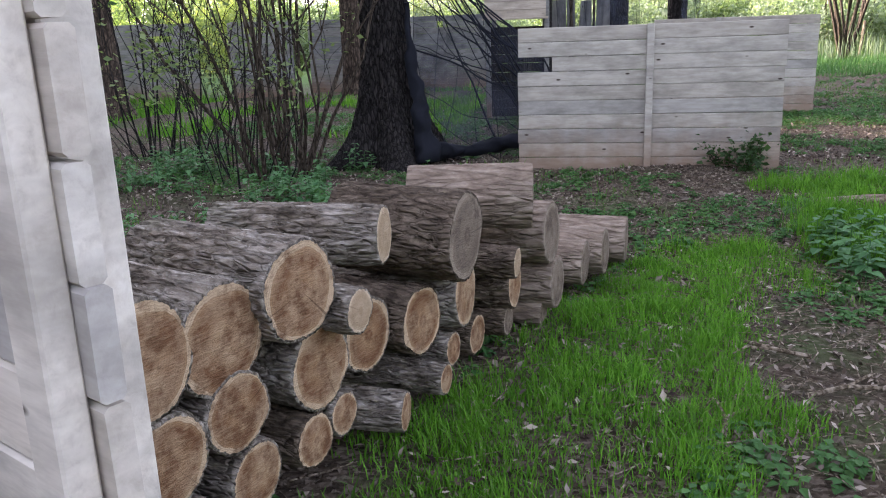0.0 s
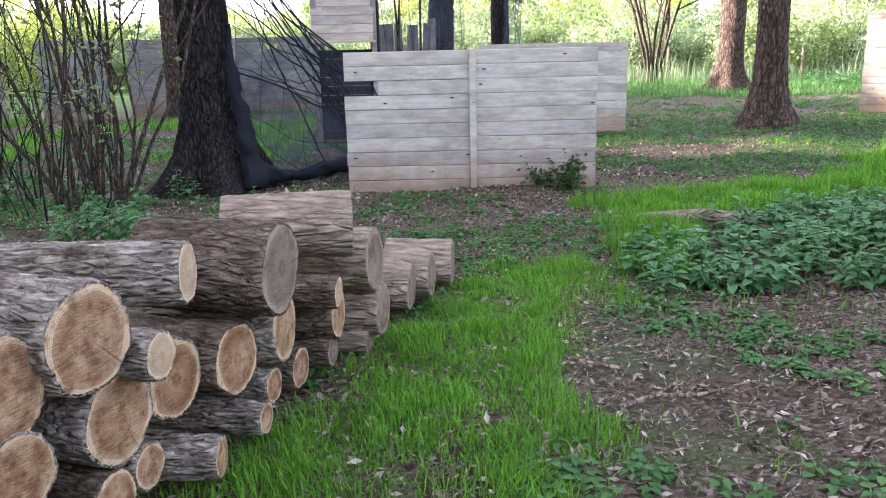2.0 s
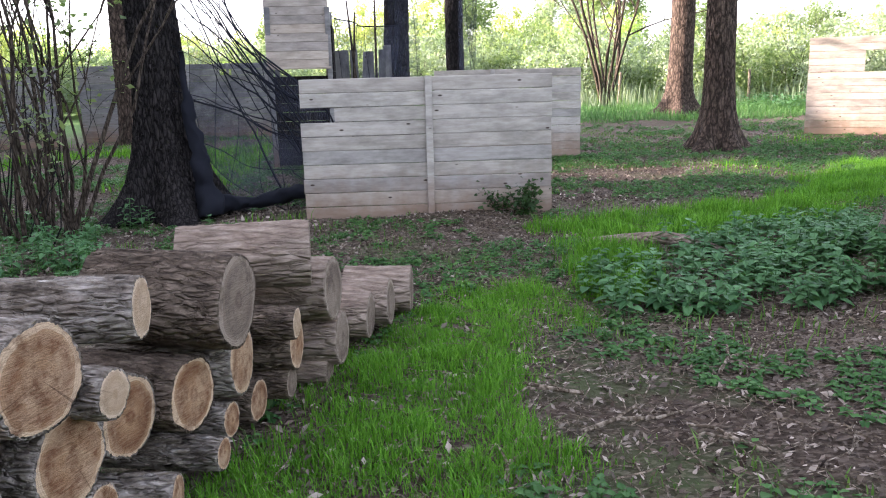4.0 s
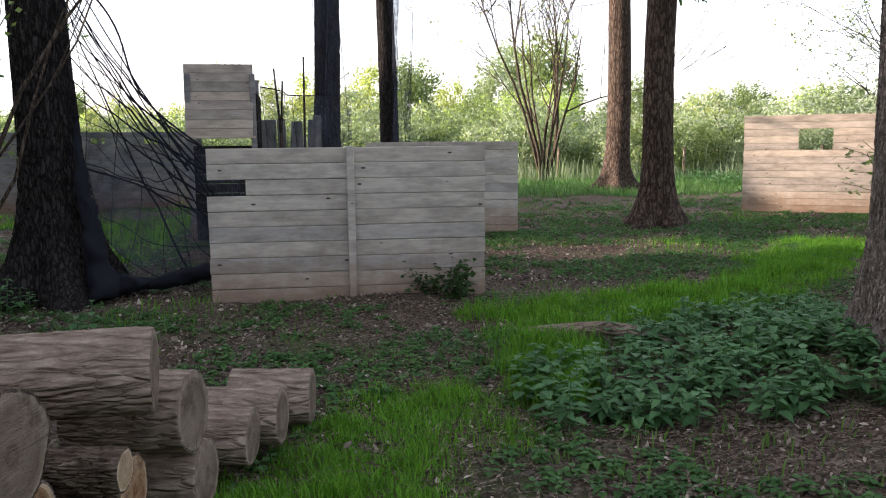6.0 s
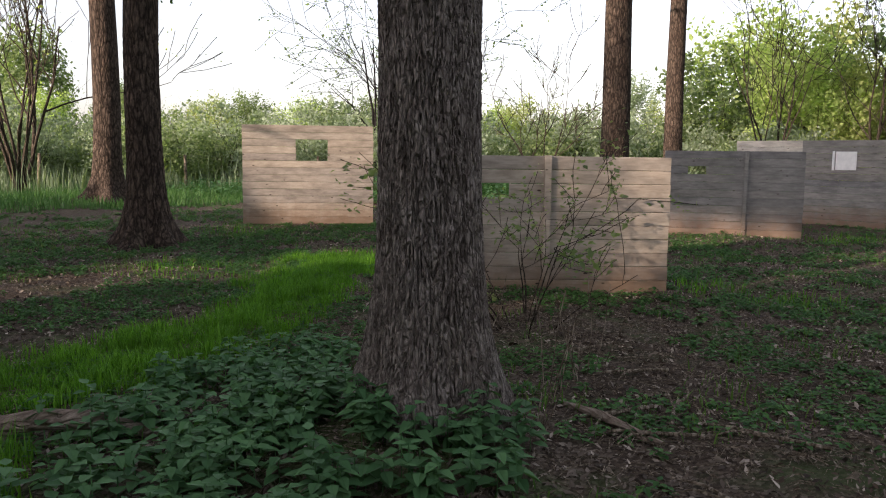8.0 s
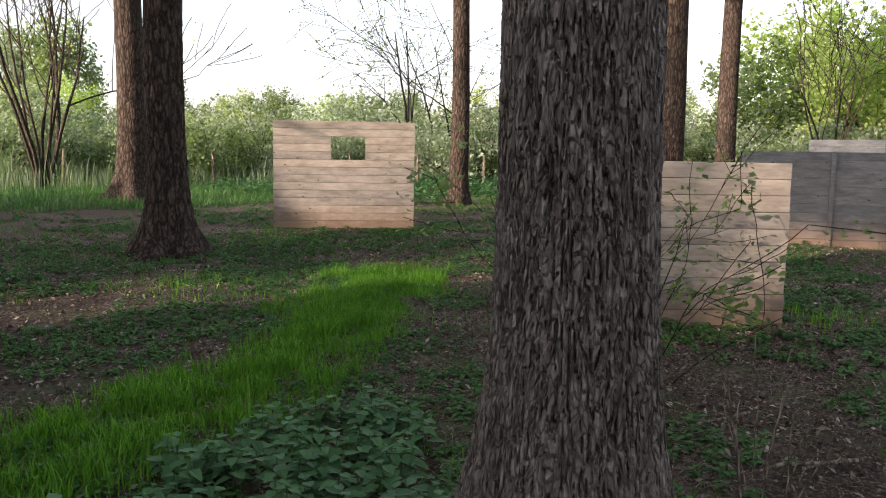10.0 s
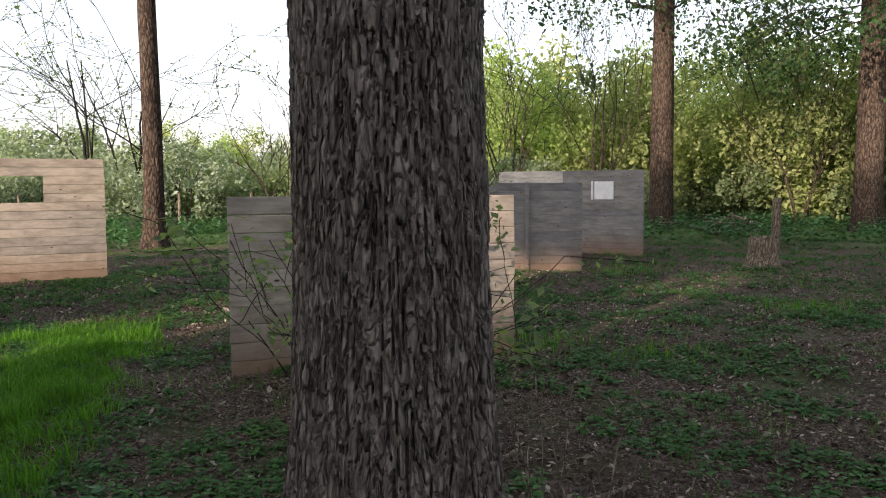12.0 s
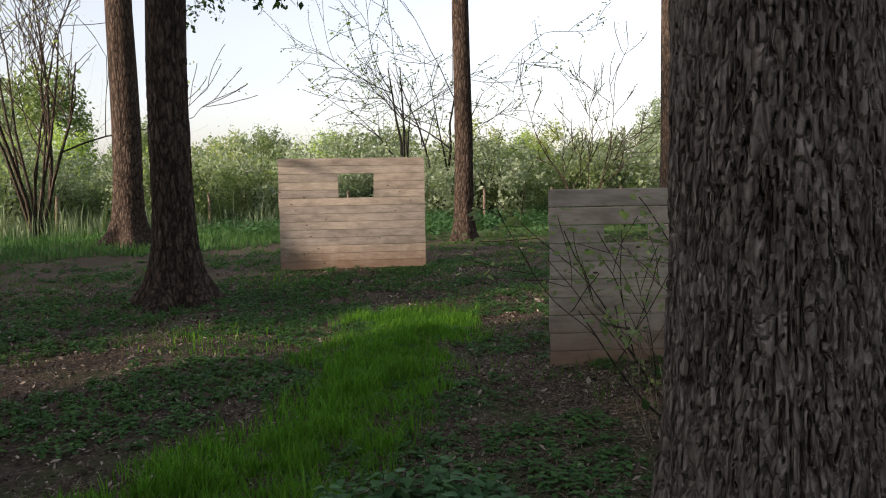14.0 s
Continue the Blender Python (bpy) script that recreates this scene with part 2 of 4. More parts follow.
soil, nt, b = mat("soil", 0.95)
v = coords(nt)
fine = noise_tex(nt, v, 28, 8, 0.7)
c = ramp(nt, fine, [(0.34, (0.022, 0.015, 0.01)), (0.5, (0.07, 0.048, 0.034)), (0.68, (0.19, 0.148, 0.11))])
chip = nt.nodes.new("ShaderNodeTexVoronoi")
chip.inputs["Scale"].default_value = 38
nt.links.new(coords(nt, (1, 1.6, 1)), chip.inputs["Vector"])
chip_c = ramp(nt, chip.outputs["Color"], [(0.2, (0.028, 0.02, 0.014)), (0.55, (0.1, 0.073, 0.052)), (0.85, (0.27, 0.22, 0.175))])
c = mix(nt, 0.6, c, chip_c)
patch = noise_tex(nt, v, 0.9, 6, 0.65)
c = mix(nt, ramp(nt, patch, [(0.5, (0, 0, 0)), (0.62, (0.7, 0.7, 0.7))]), c, (0.06, 0.1, 0.03))
damp = noise_tex(nt, v, 0.35, 3)
c = mix(nt, ramp(nt, damp, [(0.45, (0, 0, 0)), (0.6, (0.5, 0.5, 0.5))]), c, (0.06, 0.042, 0.03))
geo = nt.nodes.new("ShaderNodeNewGeometry")
dist = nt.nodes.new("ShaderNodeVectorMath")
dist.operation = "DISTANCE"
nt.links.new(geo.outputs["Position"], dist.inputs[0])
dist.inputs[1].default_value = (5, 6, 0)
scl = nt.nodes.new("ShaderNodeMath")
scl.operation = "MULTIPLY"
nt.links.new(dist.outputs["Value"], scl.inputs[0])
scl.inputs[1].default_value = 1 / 40
c = mix(nt, ramp(nt, scl.outputs[0], [(0.45, (0, 0, 0)), (0.6, (0.85, 0.85, 0.85))]), c, (0.09, 0.16, 0.04))
nt.links.new(c, b.inputs["Base Color"])
bump(nt, b, fine, 1.0, 0.03)
SOIL = soil

NET, nt, b = mat("net", 0.9)
b.inputs["Base Color"].default_value = (0.012, 0.013, 0.018, 1)
NET_SHEER, nt, b = mat("net_sheer", 0.9)
b.inputs["Base Color"].default_value = (0.05, 0.055, 0.075, 1)
wave = noise_tex(nt, coords(nt), 3, 5, 0.6)
b_alpha = ramp(nt, wave, [(0.35, (0.12, 0.12, 0.12)), (0.7, (0.6, 0.6, 0.6))])
nt.links.new(b_alpha, b.inputs["Alpha"])
WIRE, nt, b = mat("wire", 0.5, 0.8)
b.inputs["Base Color"].default_value = (0.3, 0.3, 0.3, 1)
PANEL_WHITE, nt, b = mat("panel_white", 0.6)
nt.links.new(ramp(nt, noise_tex(nt, coords(nt), 6, 6), [(0.3, (0.6, 0.6, 0.6)), (0.7, (0.8, 0.8, 0.79))]), b.inputs["Base Color"])


# ---- mesh helpers ----
def mesh_of(name, verts, faces, material, smooth=False):
    me = bpy.data.meshes.new(name)
    me.from_pydata([tuple(map(float, p)) for p in verts], [], faces)
    me.materials.append(material)
    if smooth:
        me.polygons.foreach_set("use_smooth", [True] * len(me.polygons))
    me.update()
    return me


def part(name, me, parent, label="", m=None):
    ob = new(name, me)
    ob.parent = parent
    if m is not None:
        ob.matrix_basis = m
    if label:
        ob["label"] = label
    return ob


def thing(name, label, category, m, group="", kind=""):
    ob = new(name)
    ob.empty_display_size = 0.2
    ob.matrix_basis = m
    return tagged(ob, label, category, group, kind)


class Soup:
    """Verts and faces gathered for one mesh."""

    def __init__(self):
        self.v, self.f, self.n = [], [], 0

    def add(self, verts, faces):
        self.v.append(np.asarray(verts, float))
        self.f += [tuple(i + self.n for i in f) for f in faces]
        self.n += len(verts)

    def tube(self, pts, radii, sides=6, cap=True):
        pts = np.asarray(pts, float)
        tang = np.gradient(pts, axis=0)
        tang /= np.linalg.norm(tang, axis=1)[:, None] + 1e-9
        ref = np.array([0.31, 0.95, 0.05]) if abs(tang[0][2]) > 0.7 else np.array([0, 0, 1.0])
        a = np.cross(tang, ref)
        a /= np.linalg.norm(a, axis=1)[:, None] + 1e-9
        c = np.cross(tang, a)
        ang = np.linspace(0, 2 * math.pi, sides, endpoint=False)
        ring = pts[:, None] + np.asarray(radii)[:, None, None] * (a[:, None] * np.cos(ang)[None, :, None] + c[:, None] * np.sin(ang)[None, :, None])
        k, fs = len(pts), []
        for i in range(k - 1):
            for j in range(sides):
                j2 = (j + 1) % sides
                fs.append((i * sides + j, i * sides + j2, (i + 1) * sides + j2, (i + 1) * sides + j))
        if cap:
            fs.append(tuple(range(sides)))
            fs.append(tuple((k - 1) * sides + j for j in range(sides)))
        self.add(ring.reshape(-1, 3), fs)

    def mesh(self, name, material, smooth=False):
        return mesh_of(name, np.concatenate(self.v), self.f, material, smooth)


rng = np.random.default_rng(5)


def leaf_cloud(name, centres, size, material, spread=0.35, flat=0.0, shape=1.6):
    """Small pointed leaves (a folded rhombus each) at the centres, turned every way."""
    n = len(centres)
    d = rng.normal(size=(n, 3))
    d[:, 2] *= 1 - flat
    d /= np.linalg.norm(d, axis=1)[:, None]
    up = rng.normal(size=(n, 3)) * (1 - flat * 0.8) + np.array([0, 0, flat * 2])
    s = np.cross(d, up)
    s /= np.linalg.norm(s, axis=1)[:, None] + 1e-9
    nrm = np.cross(s, d)
    L = (size * (1 + spread * rng.normal(size=n))).clip(size * 0.4)[:, None]
    w = L / shape / 2
    base, tip = centres - d * L / 2, centres + d * L / 2
    mid = centres - d * L * 0.08
    verts = np.stack([base, mid + s * w + nrm * w * 0.25, tip, mid - s * w + nrm * w * 0.25], 1).reshape(-1, 3)
    idx = np.arange(n)[:, None] * 4
    faces = np.concatenate([idx + [0, 1, 2], idx + [0, 2, 3]], 1).reshape(-1, 3)
    me = bpy.data.meshes.new(name)
    me.from_pydata(verts.tolist(), [], faces.tolist())
    me.materials.append(material)
    me.update()
    return me


def ground_z(x, y):
    """Gentle bumps and the low mound about the big trunk."""
    z = 0.03 * math.sin(0.9 * x + 0.4) * math.cos(0.8 * y) + 0.018 * math.sin(2.7 * x - 1.9 * y)
    z += 0.17 * math.exp(-((x - 4.25) ** 2 + (y - 4.68) ** 2) / 0.5)
    return z - 0.01


# ---- ground ----
def axis_steps(lo, hi, step, far):
    inner = np.arange(lo, hi + 1e-6, step)
    grow = []
    d, p = step, 0.0
    while p < far:
        d *= 1.25
        p += d
        grow.append(p)
    return np.concatenate([lo - np.array(grow)[::-1], inner, hi + np.array(grow)])


gx, gy = axis_steps(-6, 22, 0.14, 900), axis_steps(-3, 20, 0.14, 900)
gv = []
for y in gy:
    for x in gx:
        rough = 0.02 * noise.noise((x * 3, y * 3, 0)) + 0.012 * noise.noise((x * 9, y * 9, 3)) if -6 < x < 22 and -3 < y < 20 else 0
        gv.append((x, y, ground_z(x, y) + rough))
nx = len(gx)
gf = [(j * nx + i, j * nx + i + 1, (j + 1) * nx + i + 1, (j + 1) * nx + i) for j in range(len(gy) - 1) for i in range(nx - 1)]
ground = new("ground", mesh_of("ground", gv, gf, SOIL, True))
tagged(ground, "bare woodland soil with leaf litter and sparse weeds", "ground", kind="structure")


# ---- trees ----
def trunk_mesh(name, r, h, material, sides, rings, flare=1.7, ridge=0.12, seed=0.0, lean=(0, 0), flare_h=0.35, lobes=5, cell=9):
    """A trunk with root flare and ridged, broken bark in the mesh."""
    zs = np.concatenate([np.linspace(-0.25, 3.2, rings), np.linspace(3.2, h, 14)[1:]])
    vs = []
    for z in zs:
        t = max(z, 0)
        base = r * (1.0 - 0.35 * t / h) * (1 + (flare - 1) * math.exp(-t / flare_h))
        ox, oy = lean[0] * t + 0.03 * math.sin(t * 0.9 + seed), lean[1] * t
        for j in range(sides):
            a = 2 * math.pi * j / sides
            ca, sa = math.cos(a), math.sin(a)
            lobe = 1 + 0.22 * (flare - 1) * math.exp(-t / (flare_h * 1.3)) * math.sin(lobes * a + seed) + 0.03 * math.sin(3 * a + seed)
            u = a * r * 38 + 2.2 * noise.noise((ca * 5, sa * 5, z * 1.8 + seed)) + 0.8 * noise.noise((ca * 14, sa * 14, z * 7 + seed)) + 0.2 * noise.noise((ca * 40, sa * 40, z * 30))
            strip = math.floor(u)
            across = abs(math.sin(math.pi * u))
            w = z * (7.5 + 3 * math.sin(strip * 5.1)) + strip * 7.31 + 0.7 * noise.noise((ca * 12, sa * 12, z * 6 + 9))
            along = abs(math.sin(math.pi * w))
            block = noise.cell_vector((strip + 0.5, math.floor(w) + 0.5, seed))[0]
            plate = min(across / 0.55, 1.0) * (0.65 + 0.35 * min(along / 0.3, 1.0)) * (0.8 + 0.3 * block)
            n2 = noise.noise((ca * r * 110, sa * r * 110, z * 70 + seed))
            big = noise.noise((ca * 3, sa * 3, z * 1.5 + seed))
            rr = base * lobe + ridge * (0.25 * plate - 0.16 + 0.03 * n2 + 0.06 * big)
            vs.append((ox + rr * ca, oy + rr * sa, z))
    k = len(zs)
    fs = [(i * sides + j, i * sides + (j + 1) % sides, (i + 1) * sides + (j + 1) % sides, (i + 1) * sides + j) for i in range(k - 1) for j in range(sides)]
    return mesh_of(name, vs, fs, material, sides < 200)


def grow(soup, p, d, length, r, depth, tips, r_min=0.004, split=(2, 4), bend=0.18, up=0.1, seedrng=rng, sides=5):
    """A limb and, from it, smaller ones; tips gathers the places for leaves."""
    p, d = np.array(p, float), np.array(d, float)
    n = 6
    pts, rad = [p.copy()], [r]
    for i in range(n):
        d = d + seedrng.normal(size=3) * bend + np.array([0, 0, up * 0.2])
        d /= np.linalg.norm(d)
        p = p + d * length / n
        pts.append(p.copy())
        rad.append(max(r * (1 - 0.7 * (i + 1) / n), r_min))
    soup.tube(pts, rad, sides if r > 0.015 else 3, False)
    if depth <= 0:
        tips += pts[2:]
        return
    for _ in range(seedrng.integers(*split)):
        i = seedrng.integers(2, n + 1)
        side = seedrng.normal(size=3)
        nd = d * 0.75 + side / np.linalg.norm(side) * 0.75 + np.array([0, 0, up])
        grow(soup, pts[i], nd / np.linalg.norm(nd), length * seedrng.uniform(0.45, 0.75), rad[i] * 0.7, depth - 1, tips, r_min, split, bend, up, seedrng, sides)


def crown_points(n, centre, radii, clumps=40):
    c = rng.normal(size=(clumps, 3))
    c /= np.linalg.norm(c, axis=1)[:, None]
    c *= rng.uniform(0.35, 1.0, size=(clumps, 1))
    pts = c[rng.integers(0, clumps, n)] + rng.normal(size=(n, 3)) * 0.13
    return pts * np.array(radii) + np.array(centre)


def tall_tree(x, y, r, h, label, material, sides=72, rings=150, flare=1.7, ridge=0.12, lean=(0, 0), crown_z=8.0, leaves=3500, crown_r=3.0, limbs=6, leaf=0.16, **kw):
    t = thing("tree", label, "tree", pose(x, y, ground_z(x, y)), "tall trunks in the clearing")
    part("trunk", trunk_mesh("trunk", r, h, material, sides, rings, flare, ridge, x + y, lean, **kw), t)
    s, tips = Soup(), []
    for i in range(limbs):
        a = rng.uniform(0, 6.28)
        z = rng.uniform(crown_z - 1.5, h - 0.5)
        grow(s, (lean[0] * z, lean[1] * z, z), (math.cos(a), math.sin(a), 0.35), rng.uniform(1.5, 3), r * 0.3, 2, tips)
    part("branchwork", s.mesh("branchwork", TWIG), t)
    pts = crown_points(leaves, (lean[0] * h, lean[1] * h, crown_z + 2.2), (crown_r, crown_r, 2.6), 46)
    part("crown", leaf_cloud("crown", pts, leaf, LEAF_DARK), t)
    return t


M_X, M_Y = 4.26, 4.665
# the next two crowns, out of view, are enlarged to keep skylight off the ground
tall_tree(M_X, M_Y, 0.24, 24, "thick living trunk with deeply furrowed grey-brown bark", BARK_MAIN, 340, 560, 1.68, 0.095, limbs=7, leaves=24000, crown_z=20, crown_r=9.5, leaf=0.42, flare_h=0.36)
tall_tree(7.15, 13.75, 0.255, 24, "reddish-brown trunk with flared root base", BARK, sides=120, rings=200, flare=2.2, flare_h=0.36, lean=(0.012, 0.0), crown_z=20, leaves=20000, crown_r=8.0, leaf=0.42)
tall_tree(11.42, 24.95, 0.38, 16, "reddish-brown trunk catching evening sun on its side", BARK, crown_z=11.5, flare=2.3, sides=48, rings=100)
tall_tree(22.1, 14.9, 0.42, 17, "tall straight trunk behind a board wall", BARK, flare=1.5, sides=48, rings=90)
tall_tree(28.2, 16.3, 0.33, 17, "tall slim trunk with sunlit flaking bark", BARK, flare=1.4, sides=48, rings=90)
tall_tree(17.95, 18.85, 0.25, 14, "slim brown trunk standing in nettles", BARK, crown_z=11.0, flare=1.6, sides=48, rings=90)
tall_tree(31.9, 8.5, 0.42, 17, "tall trunk with patches of missing bark", BARK, flare=1.3, sides=48, rings=90, leaves=4500, crown_r=6, crown_z=7)
tall_tree(32.3, 1.9, 0.45, 17, "rough dark trunk at the thicket edge", BARK, flare=1.4, sides=48, rings=90, leaves=8000, crown_r=7, crown_z=5.0)
# this unseen crown is enlarged too, as overhead shade
tall_tree(-1.58, 9.15, 0.26, 22, "black trunk with wide buttress roots", BARK_DARK, 160, 200, 2.5, 0.13, leaves=14000, crown_z=18, crown_r=7.0, leaf=0.4, flare_h=0.5, lobes=5)
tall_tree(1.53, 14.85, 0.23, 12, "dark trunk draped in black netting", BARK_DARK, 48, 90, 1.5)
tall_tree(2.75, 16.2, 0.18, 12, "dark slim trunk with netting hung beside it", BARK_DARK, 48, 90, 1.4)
tall_tree(-8.4, 14.9, 0.42, 13, "brown trunk in front of the grey board fence", BARK, 48, 90, 1.6)
tall_tree(-4.45, 20.0, 0.24, 13, "slim brown trunk behind the undergrowth", BARK, 40, 80, 1.4)


# ---- board walls ----
def board_mesh(length, h=0.143, th=0.028, material=BOARD):
    """A board with chamfered long edges; origin at its middle, length along x."""
    c = 0.006
    prof = [(-th / 2, -h / 2 + c), (-th / 2 + c, -h / 2), (th / 2 - c, -h / 2), (th / 2, -h / 2 + c),
            (th / 2, h / 2 - c), (th / 2 - c, h / 2), (-th / 2 + c, h / 2), (-th / 2, h / 2 - c)]
    vs = [(x, y, z) for x in (-length / 2, length / 2) for y, z in prof]
    fs = [(i, (i + 1) % 8, 8 + (i + 1) % 8, 8 + i) for i in range(8)] + [tuple(range(7, -1, -1)), tuple(range(8, 16))]
    return mesh_of("board", vs, fs, material)


def box_mesh(sx, sy, sz, material, bev=0.004):
    bm = bmesh.new()
    bmesh.ops.create_cube(bm, size=1)
    bmesh.ops.scale(bm, vec=(sx, sy, sz), verts=bm.verts)
    bmesh.ops.bevel(bm, geom=bm.edges[:], offset=bev, segments=1, affect="EDGES")
    me = bpy.data.meshes.new("box")
    bm.to_mesh(me)
    bm.free()
    me.materials.append(material)
    return me


def board_wall(p0, p1, rows, label, material=BOARD, holes=(), posts=(), pitch=0.145, th=0.028, post_w=0.07, post_front=True, pale=()):
    """A free wall of level boards on battens. holes: (row from the top, from s, to s)."""
    p0, p1 = Vector((*p0, 0)), Vector((*p1, 0))
    u = p1 - p0
    W = u.length
    rz = math.degrees(math.atan2(u.y, u.x))
    base = pose(p0.x, p0.y, 0, 0, 0, rz)
    w = thing("board_wall", label, "wooden wall", base, "board walls in the clearing")
    for r in range(rows):
        z = (rows - r - 0.5) * pitch - 0.02
        cuts = sorted([(a, e) for row, a, e in holes if row == r] + ([(pale[2], pale[2])] if pale and r in pale[0] else []))
        spans, s = [], 0.0
        for a, e in cuts:
            if a - s > 0.02:
                spans.append((s, a))
            s = e
        if W - s > 0.02:
            spans.append((s, W))
        for a, e in spans:
            jut = rng.uniform(-0.006, 0.006)
            m = pale[1] if pale and r in pale[0] and e <= pale[2] + 0.01 else material
            part("board", board_mesh(e - a, pitch - 0.004, th, m), w, m=pose((a + e) / 2 + jut, rng.uniform(-0.003, 0.003), z, rng.uniform(-0.6, 0.6), rng.uniform(-0.12, 0.12), 0))
    for s in posts:
        part("batten", box_mesh(post_w, 0.045, rows * pitch + 0.01, material), w, m=pose(s, (-1 if post_front else 1) * (th / 2 + 0.0235), rows * pitch / 2 - 0.02))
    for s in ((0.46 if any(h[1] < 0.1 for h in holes) else 0.12), W - 0.12):
        part("post", box_mesh(0.09, 0.07, rows * pitch + 0.12, material), w, m=pose(s, th / 2 + 0.036, rows * pitch / 2 - 0.09))
    return w


board_wall((-0.03, 8.27), (2.53, 8.08), 10, "pale grey weathered board wall with a slot at one end", BOARD, [(2, 0.0, 0.34)], [1.3])
board_wall((2.05, 13.85), (4.55, 13.55), 11, "weathered board wall with a small loophole", BOARD, [(2, 1.45, 1.8)], [1.0], pitch=0.139)
board_wall((10.45, 16.3), (12.6, 14.73), 14, "tall board wall with a window hole, warm in sunlight", BOARD_SUNWARM, [(2, 1.07, 1.72), (3, 1.07, 1.72), (4, 1.07, 1.72)], [], post_front=False)
board_wall((7.43, 7.82), (9.26, 6.11), 10, "board wall with a batten and a slot, partly sunlit", BOARD_SUNWARM, [(2, 0.44, 0.8)], [1.2])
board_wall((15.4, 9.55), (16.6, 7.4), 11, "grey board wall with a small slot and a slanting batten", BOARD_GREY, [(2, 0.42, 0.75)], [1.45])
# sunlit top corner put into the colour: paler boards in rows 0 to 2
f = board_wall((20.4, 10.4), (20.08, 6.95), 13, "grey board wall with sunlight painted pale on its top boards and a loophole", BOARD_GREY, [(2, 0.42, 0.85)], [], post_front=False, pale=((0, 1, 2), BOARD_PALE, 1.6))
part("panel", box_mesh(0.44, 0.02, 0.4, PANEL_WHITE), f, "white square panel", pose(2.58, -0.03, 1.42))
part("strip", box_mesh(0.05, 0.025, 0.42, PANEL_WHITE), f, "pale upright strip beside the panel", pose(2.31, -0.03, 1.42))

# near wall beside the start, seen from its batten side
g0 = Vector((-0.3, 0.69, 0))
gd = Vector((-0.86, 0.51, 0)).normalized()
board_wall((g0 + gd * 2.2)[:2], g0[:2], 14, "whitish planed board wall with a batten at its end", BOARD_PALE, [], [2.2 - 0.06, 1.1], 0.145, 0.034, 0.075)


# ---- logs ----
def log_thing(face, r, length, yaw, pitch, bark, face_mat, label, seed, squash=1.0):
    """A sawn log; its face at the given place, the log running back along local -x."""
    t = thing("log", label, "log", pose(*face, 0, -pitch, yaw) , "logs in the stack")
    n, k = 112, 56
    depth = 0.005 if bark is LOG_BARK_BARE else 0.013
    def radius(a, x):
        ca, sa = math.cos(a), math.sin(a)
        body = r * (1 + 0.09 * noise.noise((ca * 1.3 + seed, sa * 1.3, x * 1.5)) + 0.03 * noise.noise((ca * 4 + seed, sa * 4, x * 3)))
        u = a * r * 34 + 1.7 * noise.noise((ca * 4, sa * 4 + seed, x * 4)) + 0.5 * noise.noise((ca * 11, sa * 11, x * 15 + seed))
        strip = math.floor(u)
        w = x * 10 + strip * 7.31 + 0.8 * noise.noise((ca * 9, sa * 9 + seed, x * 9))
        plate = min(abs(math.sin(math.pi * u)) / 0.5, 1.0) * (0.45 + 0.55 * min(abs(math.sin(math.pi * w)) / 0.35, 1.0))
        return body + depth * (plate - 0.6) * min(1.0, 0.3 - x * 12) + 0.004 * noise.noise((ca * 22, sa * 22 + seed, x * 26))
    vs, fs = [], []
    for i in range(k + 1):
        x = -length * i / k
        for j in range(n):
            a = 2 * math.pi * j / n - math.pi / 2
            rr = radius(a, x)
            vs.append((x, rr * math.cos(a) * squash, rr * math.sin(a)))
    for i in range(k):
        for j in range(n):
            j2 = (j + 1) % n
            fs.append((i * n + j, (i + 1) * n + j, (i + 1) * n + j2, i * n + j2))
    fs.append(tuple(k * n + j for j in range(n)))
    fs.append(tuple(range(n)))
    part("bark", mesh_of("bark", vs, fs, bark, True), t)
    fv, ff = [(0.004 / r, 0, 0)], []
    for q in range(1, 4):
        for j in range(n):
            a = 2 * math.pi * j / n - math.pi / 2
            rr = (radius(a, 0) * 0.965 - 0.003) * q / 3 / r
            fv.append(((0.004 - 0.003 * (q == 3)) / r, rr * math.cos(a) * squash, rr * math.sin(a)))
    for j in range(n):
        j2 = (j + 1) % n
        ff.append((0, 1 + j, 1 + j2))
        for q in range(2):
            ff.append((1 + q * n + j, 1 + (q + 1) * n + j, 1 + (q + 1) * n + j2, 1 + q * n + j2))
    part("cut_face", mesh_of("cut_face", fv, ff, face_mat), t, "fresh sawn end with growth rings", Matrix.Scale(r, 4))
    return t


